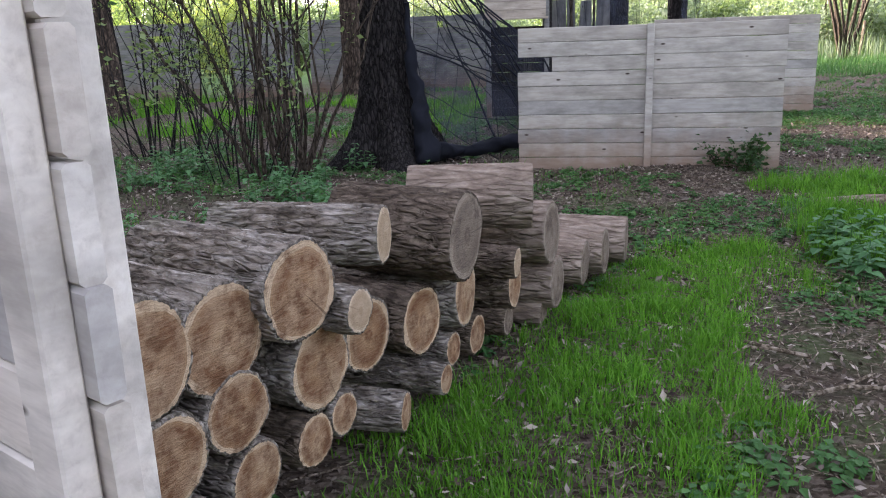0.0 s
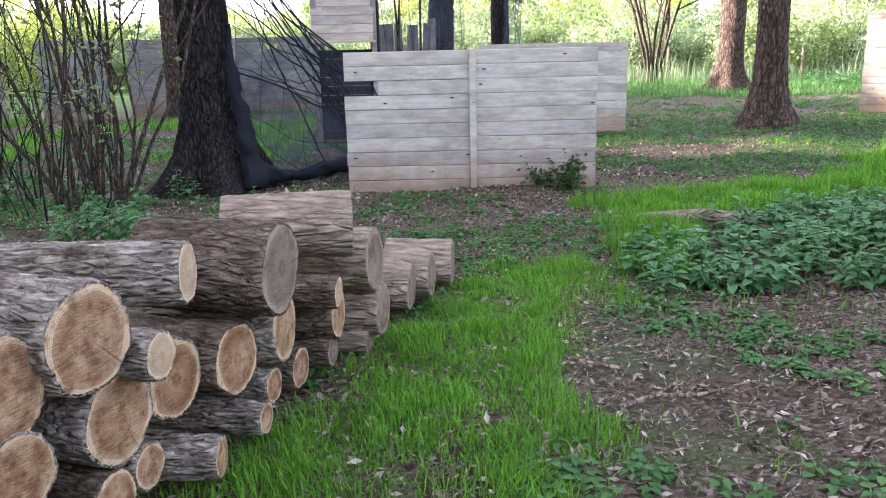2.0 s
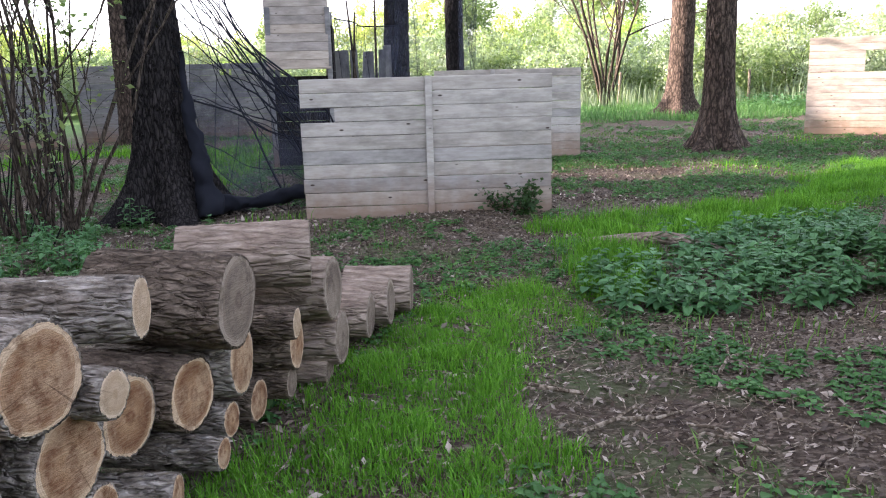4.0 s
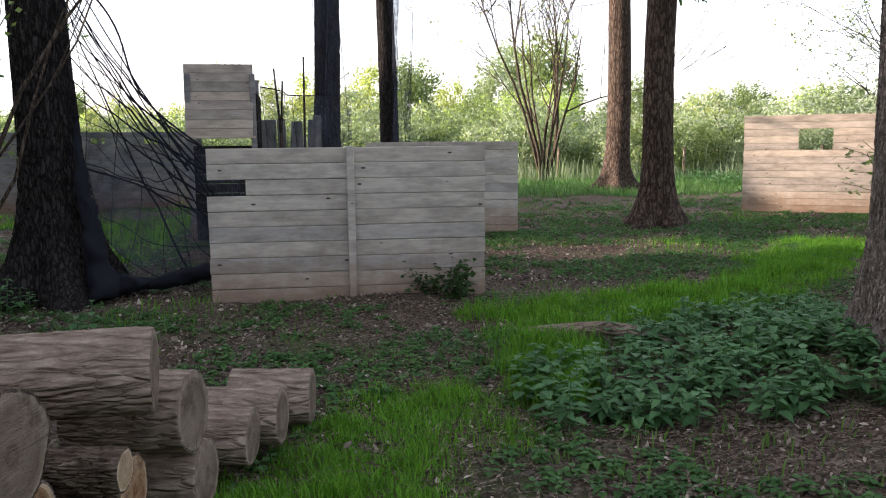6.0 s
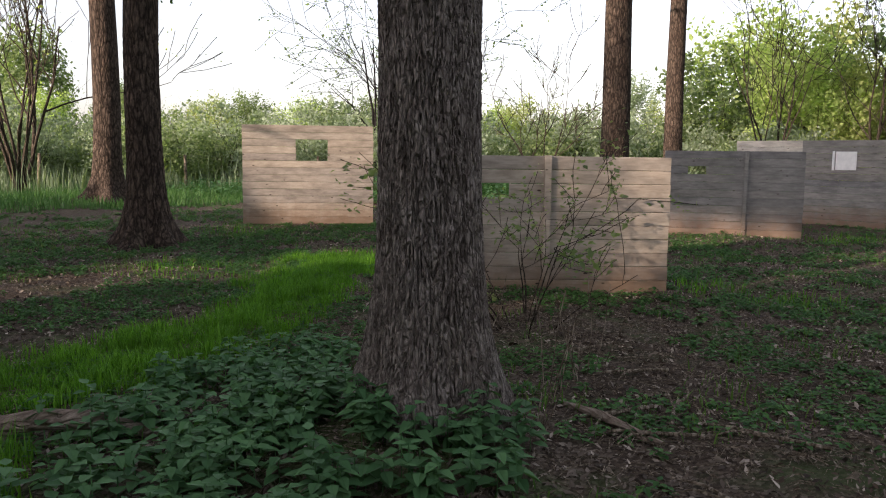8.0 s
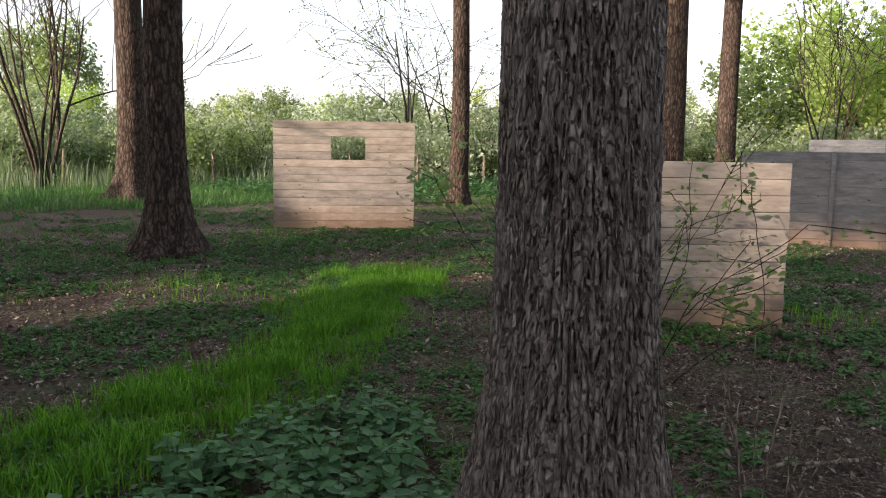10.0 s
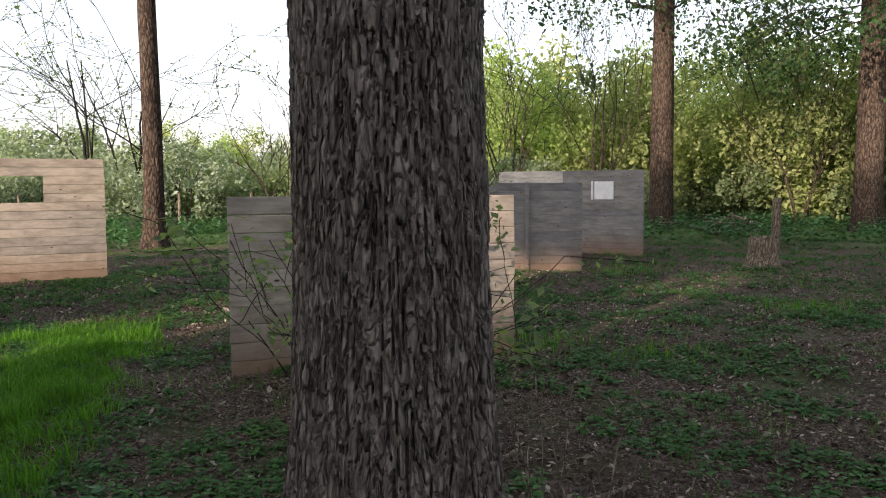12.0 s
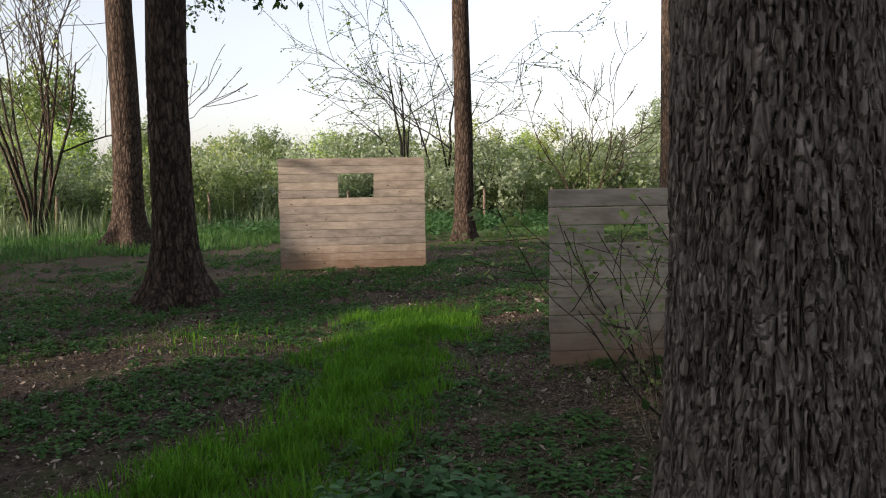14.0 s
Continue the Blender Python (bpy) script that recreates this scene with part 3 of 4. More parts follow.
LOGS = [  # x, y, z, radius, length, yaw, bark, face
    (-0.68, 1.45, 0.71, 0.145, 1.1, -22, 0, 0), (-0.59, 1.68, 0.68, 0.150, 1.0, -22, 0, 0), (-0.45, 1.89, 0.74, 0.145, 1.05, -24, 0, 0),
    (-0.67, 1.48, 0.44, 0.125, 1.0, -22, 0, 0), (-0.58, 1.70, 0.47, 0.112, 1.0, -24, 0, 0), (-0.66, 1.54, 0.2, 0.10, 1.0, -22, 0, 0),
    (-0.57, 1.76, 0.25, 0.10, 1.0, -22, 0, 0), (-0.47, 1.98, 0.24, 0.085, 1.0, -22, 2, 0), (-0.45, 2.03, 0.46, 0.135, 1.0, -24, 0, 0),
    (-0.33, 2.06, 0.625, 0.069, 0.9, -20, 0, 2), (-0.38, 2.36, 0.43, 0.132, 1.0, -22, 0, 0), (-0.42, 2.14, 0.25, 0.07, 1.0, -22, 0, 0),
    (-0.23, 2.59, 0.40, 0.129, 0.9, -24, 2, 0), (-0.29, 2.28, 0.80, 0.093, 1.0, -4, 0, 2), (-0.07, 2.70, 0.69, 0.166, 0.75, -16, 2, 1),
    (0.16, 3.42, 0.69, 0.14, 0.9, 2, 1, 1), (-0.1, 2.91, 0.40, 0.135, 0.9, -12, 0, 0), (0.10, 3.14, 0.46, 0.066, 0.8, -12, 2, 2),
    (0.08, 3.37, 0.30, 0.119, 0.9, -12, 2, 0), (0.25, 3.66, 0.46, 0.15, 0.7, -16, 1, 1), (-0.16, 2.68, 0.13, 0.06, 0.9, -16, 0, 0),
    (-0.15, 2.86, 0.18, 0.07, 0.9, -18, 0, 0), (-0.08, 3.18, 0.12, 0.09, 0.9, -18, 2, 0), (0.05, 3.33, 0.13, 0.07, 0.9, -16, 2, 1),
    (0.28, 3.73, 0.19, 0.13, 0.8, -16, 1, 1), (0.44, 4.18, 0.16, 0.125, 0.8, -14, 1, 1), (0.57, 4.46, 0.15, 0.135, 0.8, -14, 1, 1),
    (0.73, 4.85, 0.11, 0.15, 0.7, -10, 1, 1), (0.21, 3.69, 0.04, 0.07, 0.8, -16, 1, 1), (-0.27, 2.4, 0.13, 0.07, 0.9, -6, 0, 0),
]
log_words = [["log with silvery furrowed bark", "log with smooth bare grey-brown bark", "log with dark cracked bark"], ["rust-brown sawn end", "weathered grey sawn end", "pale fresh sawn end"]]
for i, (x, y, z, r, length, yaw, bk, fc) in enumerate(LOGS):
    length = 0.5 * length + 0.1 + 0.04 * math.sin(i * 2.3)
    log_thing((x, y, z), r, length, yaw, rng.uniform(-1.5, 1.5), (LOG_BARK, LOG_BARK_BARE, LOG_BARK_DARK)[bk], (FACE, FACE_GREY, FACE_PALE)[fc],
              f"{log_words[0][bk]} and {log_words[1][fc]}, stacked", i * 3.7)


# ---- netting, hut and the grey fence ----
def sag_net(name, label, a, b, drop, folds, width, n=26, m=14, thick=0.004):
    """Black netting hung between two points: cords both ways over a sheer cloth."""
    a, b = Vector(a), Vector(b)
    t = thing(name, label, "netting", Matrix.Translation(a))
    def at(i, j):
        s, q = i / n, j / m
        p = (b - a) * s
        sag = -4 * drop * s * (1 - s) * (0.3 + 0.7 * q)
        side = 0.12 * math.sin(s * folds + q * 2)
        return (p.x + side, p.y + 0.25 * math.sin(s * 5 + q * 3) * q, p.z + sag - q * width * (1 - 0.35 * s))
    vs = [at(i, j) for i in range(n + 1) for j in range(m + 1)]
    fs = [(i * (m + 1) + j, (i + 1) * (m + 1) + j, (i + 1) * (m + 1) + j + 1, i * (m + 1) + j + 1) for i in range(n) for j in range(m)]
    part("cloth", mesh_of("cloth", vs, fs, NET_SHEER, True), t)
    lines = [([at(i, j) for i in range(n + 1)], thick * (2.5 if j == 0 else 1.2)) for j in range(0, m + 1, 7)]
    lines += [([at(i, j) for j in range(m + 1)], thick) for i in range(0, n + 1, 8)]
    for pts, r in lines:
        s = Soup()
        s.tube(pts, [r] * len(pts), 4)
        part("cord", s.mesh("cord", NET), t)
    return t


sag_net("camouflage_net", "torn black netting sagging from trunk to wall", (-1.35, 9.1, 3.2), (0.25, 8.9, 0.95), 0.35, 9, 1.9)
sag_net("camouflage_net", "black netting trailing on the ground by the trunk", (-1.3, 9.3, 1.25), (0.1, 9.3, 0.75), 0.15, 6, 1.0)
sag_net("camouflage_net", "dark netting wrapped down a trunk", (1.28, 14.55, 4.0), (1.8, 14.55, 4.0), 0.1, 6, 4.0)
sag_net("camouflage_net", "dark netting hung beside a slim trunk", (2.78, 15.95, 4.4), (3.12, 15.95, 4.4), 0.5, 8, 3.6)
sag_net("camouflage_net", "sheer dark netting behind the board wall", (0.4, 13.9, 2.4), (1.4, 14.3, 2.3), 0.2, 8, 2.3)

strands = thing("torn_netting", "loose black net strands sweeping from trunk to wall", "netting", pose(-1.35, 9.0, 0))
local = np.random.default_rng(90)
for i in range(20):
    z0, z1 = local.uniform(1.3, 3.3), local.uniform(0.05, 1.3)
    far = local.uniform(0.9, 1.75)
    yy = local.uniform(-0.35, 0.25)
    pts = [(far * q, yy * q - 0.1, z0 + (z1 - z0) * q - 0.9 * q * (1 - q) * (0.3 + 0.4 * math.sin(i * 1.7)) + 0.02 * local.normal()) for q in np.linspace(0, 1, 12)]
    s = Soup()
    s.tube(pts, np.linspace(0.004, 0.011, 12) * local.uniform(0.5, 1.3), 5)
    part("strand", s.mesh("strand", NET), strands)

def cloth_bundle(label, pts, radii, seed):
    """A lumpy roll of gathered netting along a line."""
    t = thing("netting_bundle", label, "netting", Matrix.Translation(pts[0]), "black netting")
    pts = np.array(pts, float) - np.array(pts[0], float)
    q = np.linspace(0, 1, 30)
    line = np.stack([np.interp(q, np.linspace(0, 1, len(pts)), pts[:, k]) for k in range(3)], 1)
    rad = np.interp(q, np.linspace(0, 1, len(radii)), radii)
    s = Soup()
    s.tube(line, rad, 28)
    me = s.mesh("cloth", NET, True)
    for v in me.vertices:
        p = v.co * 6 + Vector((seed, 0, 0))
        v.co += Vector((noise.noise(p), noise.noise(p + Vector((9, 0, 0))), 0.5 * noise.noise(p + Vector((0, 7, 0))))) * 0.07
        v.co += Vector((noise.noise(p * 3), noise.noise(p * 3 + Vector((5, 0, 0))), 0)) * 0.025
    part("cloth", me, t)
    return t


cloth_bundle("black netting gathered against the buttressed trunk", [(-1.27, 8.95, 1.75), (-1.2, 8.85, 1.1), (-1.12, 8.75, 0.5), (-1.05, 8.7, 0.02)], [0.02, 0.06, 0.09, 0.16], 3)
cloth_bundle("black netting trailing over the ground to the wall", [(-1.0, 8.8, 0.12), (-0.6, 8.9, 0.12), (-0.2, 8.75, 0.22), (0.2, 8.6, 0.3)], [0.1, 0.06, 0.09, 0.05], 8)

hut = thing("lookout_hut", "plank lookout hut with a sloped board panel", "hut", pose(-0.2, 13.6, 0, 0, 0, -2))
for i in range(8):
    part("board", board_mesh(1.02 - 0.006 * (7 - i), 0.139, 0.025, BOARD_SUNWARM), hut, m=pose(0, -0.32 + 0.028 * i, 1.66 + 0.139 * i, -11, 0, 0))
part("batten", box_mesh(1.06, 0.05, 0.035, BOARD_SUNWARM), hut, m=pose(0, -0.36, 1.6))
for sx in (-0.45, 0.5):
    for sy in (-0.2, 0.9):
        part("post", box_mesh(0.08, 0.08, 2.6, BOARD_GREY), hut, m=pose(sx, sy, 1.25))
for i in range(10):
    part("board", board_mesh(1.05, 0.14, 0.025, BARK_DARK), hut, m=pose(0.02, -0.12, 0.1 + 0.145 * i))
for i in range(12):
    part("board", board_mesh(1.1, 0.14, 0.025, BARK_DARK), hut, m=pose(0.55, 0.4, 0.1 + 0.145 * i + 0.5, 0, 0, 90))
shed = thing("dark_screen", "dark leaning plank screen behind the wall", "screen", pose(1.05, 14.6, 0, 4, 0, 6))
for i in range(8):
    part("board", board_mesh(1.9, 0.135, 0.025, BOARD_GREY), shed, m=pose(rng.uniform(-0.02, 0.02) + (-0.8 + i * 0.155), 0, 0.95 + rng.uniform(-0.1, 0.1), 0, 90 + rng.uniform(-4, 4), 0))
for k, (ax, ay, dx) in enumerate([(0.55, 13.95, 0.2), (0.8, 14.0, -0.18), (1.0, 14.1, 0.1)]):
    pl = thing("pole", "thin leaning pole beside the plank screen", "pole", pose(ax, ay, 0), "leaning poles")
    s = Soup()
    s.tube([(0, 0, -0.05), (dx * 0.5 + 0.03, 0, 1.2), (dx, 0.05, 2.5 + 0.2 * k)], [0.03, 0.025, 0.015], 7)
    part("shaft", s.mesh("shaft", TWIG), pl)

board_wall((-10.8, 18.6), (-8.3, 19.6), 13, "grey board fence panel with a slot near its top", BOARD_GREY, [(2, 1.6, 2.1)], [1.2])
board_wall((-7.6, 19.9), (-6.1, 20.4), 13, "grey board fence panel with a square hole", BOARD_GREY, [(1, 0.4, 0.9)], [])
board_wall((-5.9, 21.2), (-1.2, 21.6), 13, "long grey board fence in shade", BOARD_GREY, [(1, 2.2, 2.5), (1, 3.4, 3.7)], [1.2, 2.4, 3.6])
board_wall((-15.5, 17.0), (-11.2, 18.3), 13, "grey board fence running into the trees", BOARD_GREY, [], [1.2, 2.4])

# ---- stump, wood pile, posts, fallen wood ----
st = thing("tree_stump", "pale splintered tree stump in the grass", "stump", pose(18.2, 4.45, 0))
vs, fs, n = [], [], 28
for i, z in enumerate((-0.05, 0.08, 0.25, 0.42, 0.55)):
    for j in range(n):
        a = 6.283 * j / n
        r = (0.38, 0.3, 0.25, 0.235, 0.22)[i] * (1 + 0.22 * noise.noise((math.cos(a) * 2, math.sin(a) * 2, z)))
        zz = z + (0.14 * noise.noise((math.cos(a) * 3, math.sin(a) * 3, 7)) if i == 4 else 0)
        vs.append((r * math.cos(a), r * math.sin(a), zz))
fs = [(i * n + j, i * n + (j + 1) % n, (i + 1) * n + (j + 1) % n, (i + 1) * n + j) for i in range(4) for j in range(n)] + [tuple(4 * n + j for j in range(n))]
part("wood", mesh_of("wood", vs, fs, TWIG_PALE), st)
for i in range(22):
    br = thing("branch", "cut branch lying on the brush pile", "branch", pose(29.3 + rng.normal() * 0.45, 6.1 + rng.normal() * 0.5, 0.08 + 0.5 * rng.random(), rng.uniform(-15, 15), rng.uniform(-14, 14), rng.uniform(0, 180)), "brush pile")
    s = Soup()
    L = rng.uniform(0.6, 1.5)
    s.tube([(-L / 2, 0, 0), (0, 0.06, 0.03), (L / 2, 0, 0)], [0.06, 0.05, 0.035] if i < 6 else [0.025, 0.02, 0.012], 7)
    part("wood", s.mesh("wood", TWIG_PALE if i % 3 else TWIG), br)


def fence_post(x, y, h, r=0.06):
    t = thing("fence_post", "weathered grey round fence post", "post", pose(x, y, 0, rng.uniform(-3, 3), rng.uniform(-3, 3), 0), "field fence")
    s = Soup()
    s.tube([(0, 0, -0.1), (0, 0, h * 0.5), (0, 0, h - 0.02), (0, 0, h)], [r, r * 0.97, r * 0.95, r * 0.6], 10)
    part("shaft", s.mesh("shaft", TWIG_PALE), t)


fence_post(23.4, 4.4, 1.2, 0.11)
for i in range(16):
    a = radians(12 + i * 4.2)
    fence_post(36 * math.sin(a), 36 * math.cos(a), 1.35)

STICKS = [(0.93, 2.7, 0.35, 60), (1.02, 2.85, 0.3, 20), (1.5, 2.98, 0.5, 10), (1.8, 2.75, 0.35, 120), (1.2, 3.4, 0.4, 150), (5.1, 4.2, 0.7, 160), (5.0, 3.9, 0.6, 130), (5.6, 4.0, 0.8, 20),
          (4.6, 3.3, 0.5, 75), (6.0, 4.6, 0.6, 150), (2.3, 3.6, 0.5, 40), (5.4, 3.5, 0.7, 100), (6.3, 5.2, 0.6, 170)]
for x, y, L, a in STICKS:
    t = thing("stick", "dry pale stick lying on the litter", "stick", pose(x, y, ground_z(x, y) + 0.02, 0, 0, a), "fallen sticks")
    s, tips = Soup(), []
    s.tube([(-L / 2, 0, 0), (-L / 6, 0.03, 0.015), (L / 5, -0.01, 0.01), (L / 2, 0.03, 0.0)], [0.011, 0.01, 0.008, 0.004], 6)
    s.tube([(-L / 6, 0.03, 0.015), (L / 8, 0.1, 0.03), (L / 4, 0.16, 0.0)], [0.007, 0.006, 0.003], 5)
    part("wood", s.mesh("wood", TWIG_PALE), t)
t = thing("fallen_branch", "thick barkless branch half sunk in litter", "branch", pose(2.9, 6.0, 0.02))
s = Soup()
s.tube([(-0.55, 0.4, 0.0), (-0.25, 0.13, 0.06), (0.0, 0.0, 0.085), (0.2, -0.1, 0.06), (0.45, -0.3, -0.02)], [0.03, 0.05, 0.055, 0.05, 0.03], 12)
part("wood", s.mesh("wood", LOG_BARK_BARE, True), t)
t = thing("fallen_branch", "grey branch lying beside the nettles", "branch", pose(5.05, 4.15, 0.04, 0, 0, 75))
s = Soup()
s.tube([(-0.4, 0, 0), (0, 0.03, 0.04), (0.4, 0, 0.0)], [0.022, 0.026, 0.016], 9)
part("wood", s.mesh("wood", LOG_BARK_BARE, True), t)


# ---- shrubs near by ----
def shrub(name, label, x, y, stems, h, r, spread, depth, leaf, leaf_size, per_tip, seed, bark=TWIG, split=(2, 4), up=0.35, bend=0.1, cat="shrub", group="", foot=0.0, thin=0.003):
    local = np.random.default_rng(seed)
    t = thing(name, label, cat, pose(x, y, ground_z(x, y) - 0.03), group)
    s, tips = Soup(), []
    for i in range(stems):
        a = local.uniform(0, 6.283)
        d = np.array([math.cos(a) * spread, math.sin(a) * spread, 1.0])
        q = foot * local.random() + 0.25 * spread
        grow(s, (q * math.cos(a), q * math.sin(a), 0), d / np.linalg.norm(d), h * local.uniform(0.6, 1.0), r * local.uniform(0.5, 1), depth, tips, thin, split, bend, up, local)
    part("branchwork", s.mesh("branchwork", bark), t)
    tips = np.array(tips)
    if per_tip > 0:
        pick = tips[local.random(len(tips)) < min(per_tip, 1)]
        pts = np.repeat(pick, max(1, int(per_tip)), 0)
        pts = pts + local.normal(size=pts.shape) * leaf_size * 0.9
        part("leaves", leaf_cloud("leaves", pts, leaf_size, leaf, flat=0.5), t)
    return t


shrub("hazel_shrub", "many-stemmed hazel with sparse young leaves", -2.5, 8.1, 20, 4.6, 0.03, 0.17, 2, LEAF, 0.065, 3, 3, TWIG, (1, 4), 0.3, 0.16, foot=0.35)
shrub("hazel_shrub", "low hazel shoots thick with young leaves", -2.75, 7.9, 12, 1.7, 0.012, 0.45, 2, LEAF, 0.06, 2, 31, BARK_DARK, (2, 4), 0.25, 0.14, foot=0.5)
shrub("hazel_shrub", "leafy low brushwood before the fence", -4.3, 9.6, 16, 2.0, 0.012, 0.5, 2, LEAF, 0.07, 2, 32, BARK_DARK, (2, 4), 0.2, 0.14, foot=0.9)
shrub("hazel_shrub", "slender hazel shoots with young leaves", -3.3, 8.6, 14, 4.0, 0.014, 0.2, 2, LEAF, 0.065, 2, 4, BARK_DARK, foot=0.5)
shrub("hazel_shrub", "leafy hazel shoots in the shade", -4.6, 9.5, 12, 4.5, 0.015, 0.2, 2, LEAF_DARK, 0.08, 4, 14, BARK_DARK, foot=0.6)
shrub("sapling", "thin sapling with dark small leaves before the wall", 6.65, 5.95, 11, 1.3, 0.011, 0.75, 2, LEAF, 0.05, 3, 7, TWIG, (2, 4), 0.1)
shrub("sapling", "dry upright sapling stems", 6.35, 6.15, 8, 0.8, 0.006, 0.3, 0, LEAF_DARK, 0.05, 0.3, 8, TWIG_PALE)
shrub("dry_stems", "dry pale grass stems beside the trunk", 4.55, 4.25, 5, 0.75, 0.004, 0.25, 0, LEAF, 0.05, 0, 9, TWIG_PALE)
shrub("dry_stems", "dry pale grass stems on the bare soil", 5.65, 4.68, 6, 0.75, 0.0045, 0.3, 0, LEAF, 0.05, 0, 19, TWIG_PALE)
shrub("small_bush", "small leafy bush against the board wall", 2.07, 7.93, 14, 0.24, 0.006, 0.5, 1, LEAF_DARK, 0.055, 3, 10)
shrub("young_tree", "almost leafless many-stemmed tree", 11.2, 31.6, 9, 8.5, 0.09, 0.3, 3, LEAF_YELLOW, 0.1, 0.7, 21, TWIG, (3, 5), 0.2, cat="tree", thin=0.013)
shrub("young_tree", "slender tree with fine bare twigs", 29.0, 33.5, 3, 9, 0.1, 0.2, 3, LEAF, 0.13, 2, 22, BARK_DARK, (3, 5), 0.02, cat="tree", thin=0.013)
shrub("young_tree", "slender tree with a thin open crown", 27.5, 29.5, 3, 9, 0.09, 0.2, 3, LEAF, 0.13, 2, 23, BARK_DARK, (3, 5), 0.02, cat="tree", thin=0.013)
shrub("young_tree", "small bare tree before the thicket", 26.7, 21.1, 4, 4.2, 0.06, 0.3, 3, LEAF, 0.08, 1, 24, TWIG, (2, 5), 0.2, cat="tree", thin=0.013)
shrub("young_tree", "slim young tree with light leaves", 34.0, 15.0, 4, 8.0, 0.08, 0.25, 3, LEAF_YELLOW, 0.13, 0.8, 25, TWIG, (2, 5), 0.3, cat="tree", thin=0.013)
shrub("young_tree", "slim young tree with light leaves", 35.0, 11.5, 4, 8.5, 0.08, 0.25, 3, LEAF, 0.13, 0.8, 26, TWIG, (2, 5), 0.3, cat="tree", thin=0.013)
shrub("young_tree", "pale thin birch stems in the thicket", 37.0, 4.0, 4, 9, 0.08, 0.25, 3, LEAF, 0.14, 0.8, 27, TWIG, (2, 5), 0.3, cat="tree", thin=0.013)


def hanging_branch(x, y, z, ang, length, leaf, seed, label):
    """A drooping leafy bough reaching out from a trunk."""
    local = np.random.default_rng(seed)
    t = thing("bough", label, "branch", pose(x, y, z), "drooping boughs")
    s, tips = Soup(), []
    a = radians(ang)
    for k in range(3):
        grow(s, (0, 0, 0.25 * k), (math.cos(a + 0.2 * k), math.sin(a + 0.2 * k), 0.05), length * local.uniform(0.7, 1), 0.03, 2, tips, 0.004, (3, 5), 0.15, -0.25, local)
    part("wood", s.mesh("wood", TWIG), t)
    pts = np.repeat(np.array(tips), 2, 0)
    part("foliage", leaf_cloud("foliage", pts + local.normal(size=pts.shape) * 0.07, 0.11, leaf), t)


hanging_branch(7.3, 13.75, 4.9, -35, 1.7, LEAF_DARK, 71, "leafy oak bough drooping from a trunk")
hanging_branch(11.5, 24.9, 7.2, -30, 2.4, LEAF_DARK, 72, "leafy oak bough drooping from a trunk")
hanging_branch(31.9, 8.3, 8.4, 200, 4.0, LEAF_DARK, 73, "leafy oak bough high over the clearing")
hanging_branch(31.7, 8.3, 9.0, 260, 4.5, LEAF_DARK, 74, "leafy oak bough high over the clearing")
hanging_branch(32.0, 2.2, 7.6, 120, 5.0, LEAF_DARK, 75, "leafy oak bough high over the clearing")
hanging_branch(32.0, 2.2, 8.6, 140, 5.0, LEAF_DARK, 76, "leafy oak bough high over the clearing")
hanging_branch(32.0, 2.2, 6.8, 100, 4.0, LEAF_DARK, 77, "leafy oak bough high over the clearing")


# ---- thicket and woods around ----
def bush_model(seed, leaf, h, w, leaves, size):
    local = np.random.default_rng(seed)
    s, tips = Soup(), []
    for i in range(7):
        a = local.uniform(0, 6.283)
        grow(s, (0, 0, -0.1), (math.cos(a) * 0.5, math.sin(a) * 0.5, 1.0), h * 0.8, 0.035, 1, tips, 0.006, (2, 4), 0.12, 0.2, local, 4)
    k = 70
    c = local.normal(size=(k, 3))
    c /= np.linalg.norm(c, axis=1)[:, None]
    c *= local.uniform(0.45, 1.0, size=(k, 1))
    pts = c[local.integers(0, k, leaves)] + local.normal(size=(leaves, 3)) * 0.11
    pts = pts * np.array([w, w, h * 0.52]) + np.array([0, 0, h * 0.5])
    pts = pts[pts[:, 2] > 0.02]
    return s.mesh("branchwork", TWIG), leaf_cloud("foliage", pts, size, leaf)


def plant_model(name, label, cat, group, model, m):
    t = thing(name, label, cat, m, group)
    part("branchwork", model[0], t)
    part("foliage", model[1], t)
    return t


MODELS = {
    "bush": [bush_model(31, LEAF_HAZED, 2.6, 2.0, 4200, 0.13), bush_model(32, LEAF_HAZED, 2.6, 2.1, 4200, 0.13), bush_model(33, LEAF, 2.4, 1.9, 4200, 0.12)],
    "thicket": [bush_model(41, LEAF_THICKET, 7.5, 3.0, 7500, 0.2), bush_model(42, LEAF_YELLOW, 7.5, 3.0, 7500, 0.2), bush_model(43, LEAF, 6.5, 2.8, 7500, 0.2)],
    "wood": [bush_model(51, LEAF, 12, 4.2, 9000, 0.32), bush_model(52, LEAF_HAZED, 13, 4.0, 9000, 0.32), bush_model(53, LEAF_YELLOW, 10, 3.6, 8000, 0.3)],
}
WORDS = {"bush": ("bush", "low leafy bush at the meadow edge", "bush", "bushes along the meadow"),
         "thicket": ("thicket_tree", "dense young tree in the thicket", "tree", "thicket trees"),
         "wood": ("woodland_tree", "full green woodland tree far off", "tree", "far woodland")}


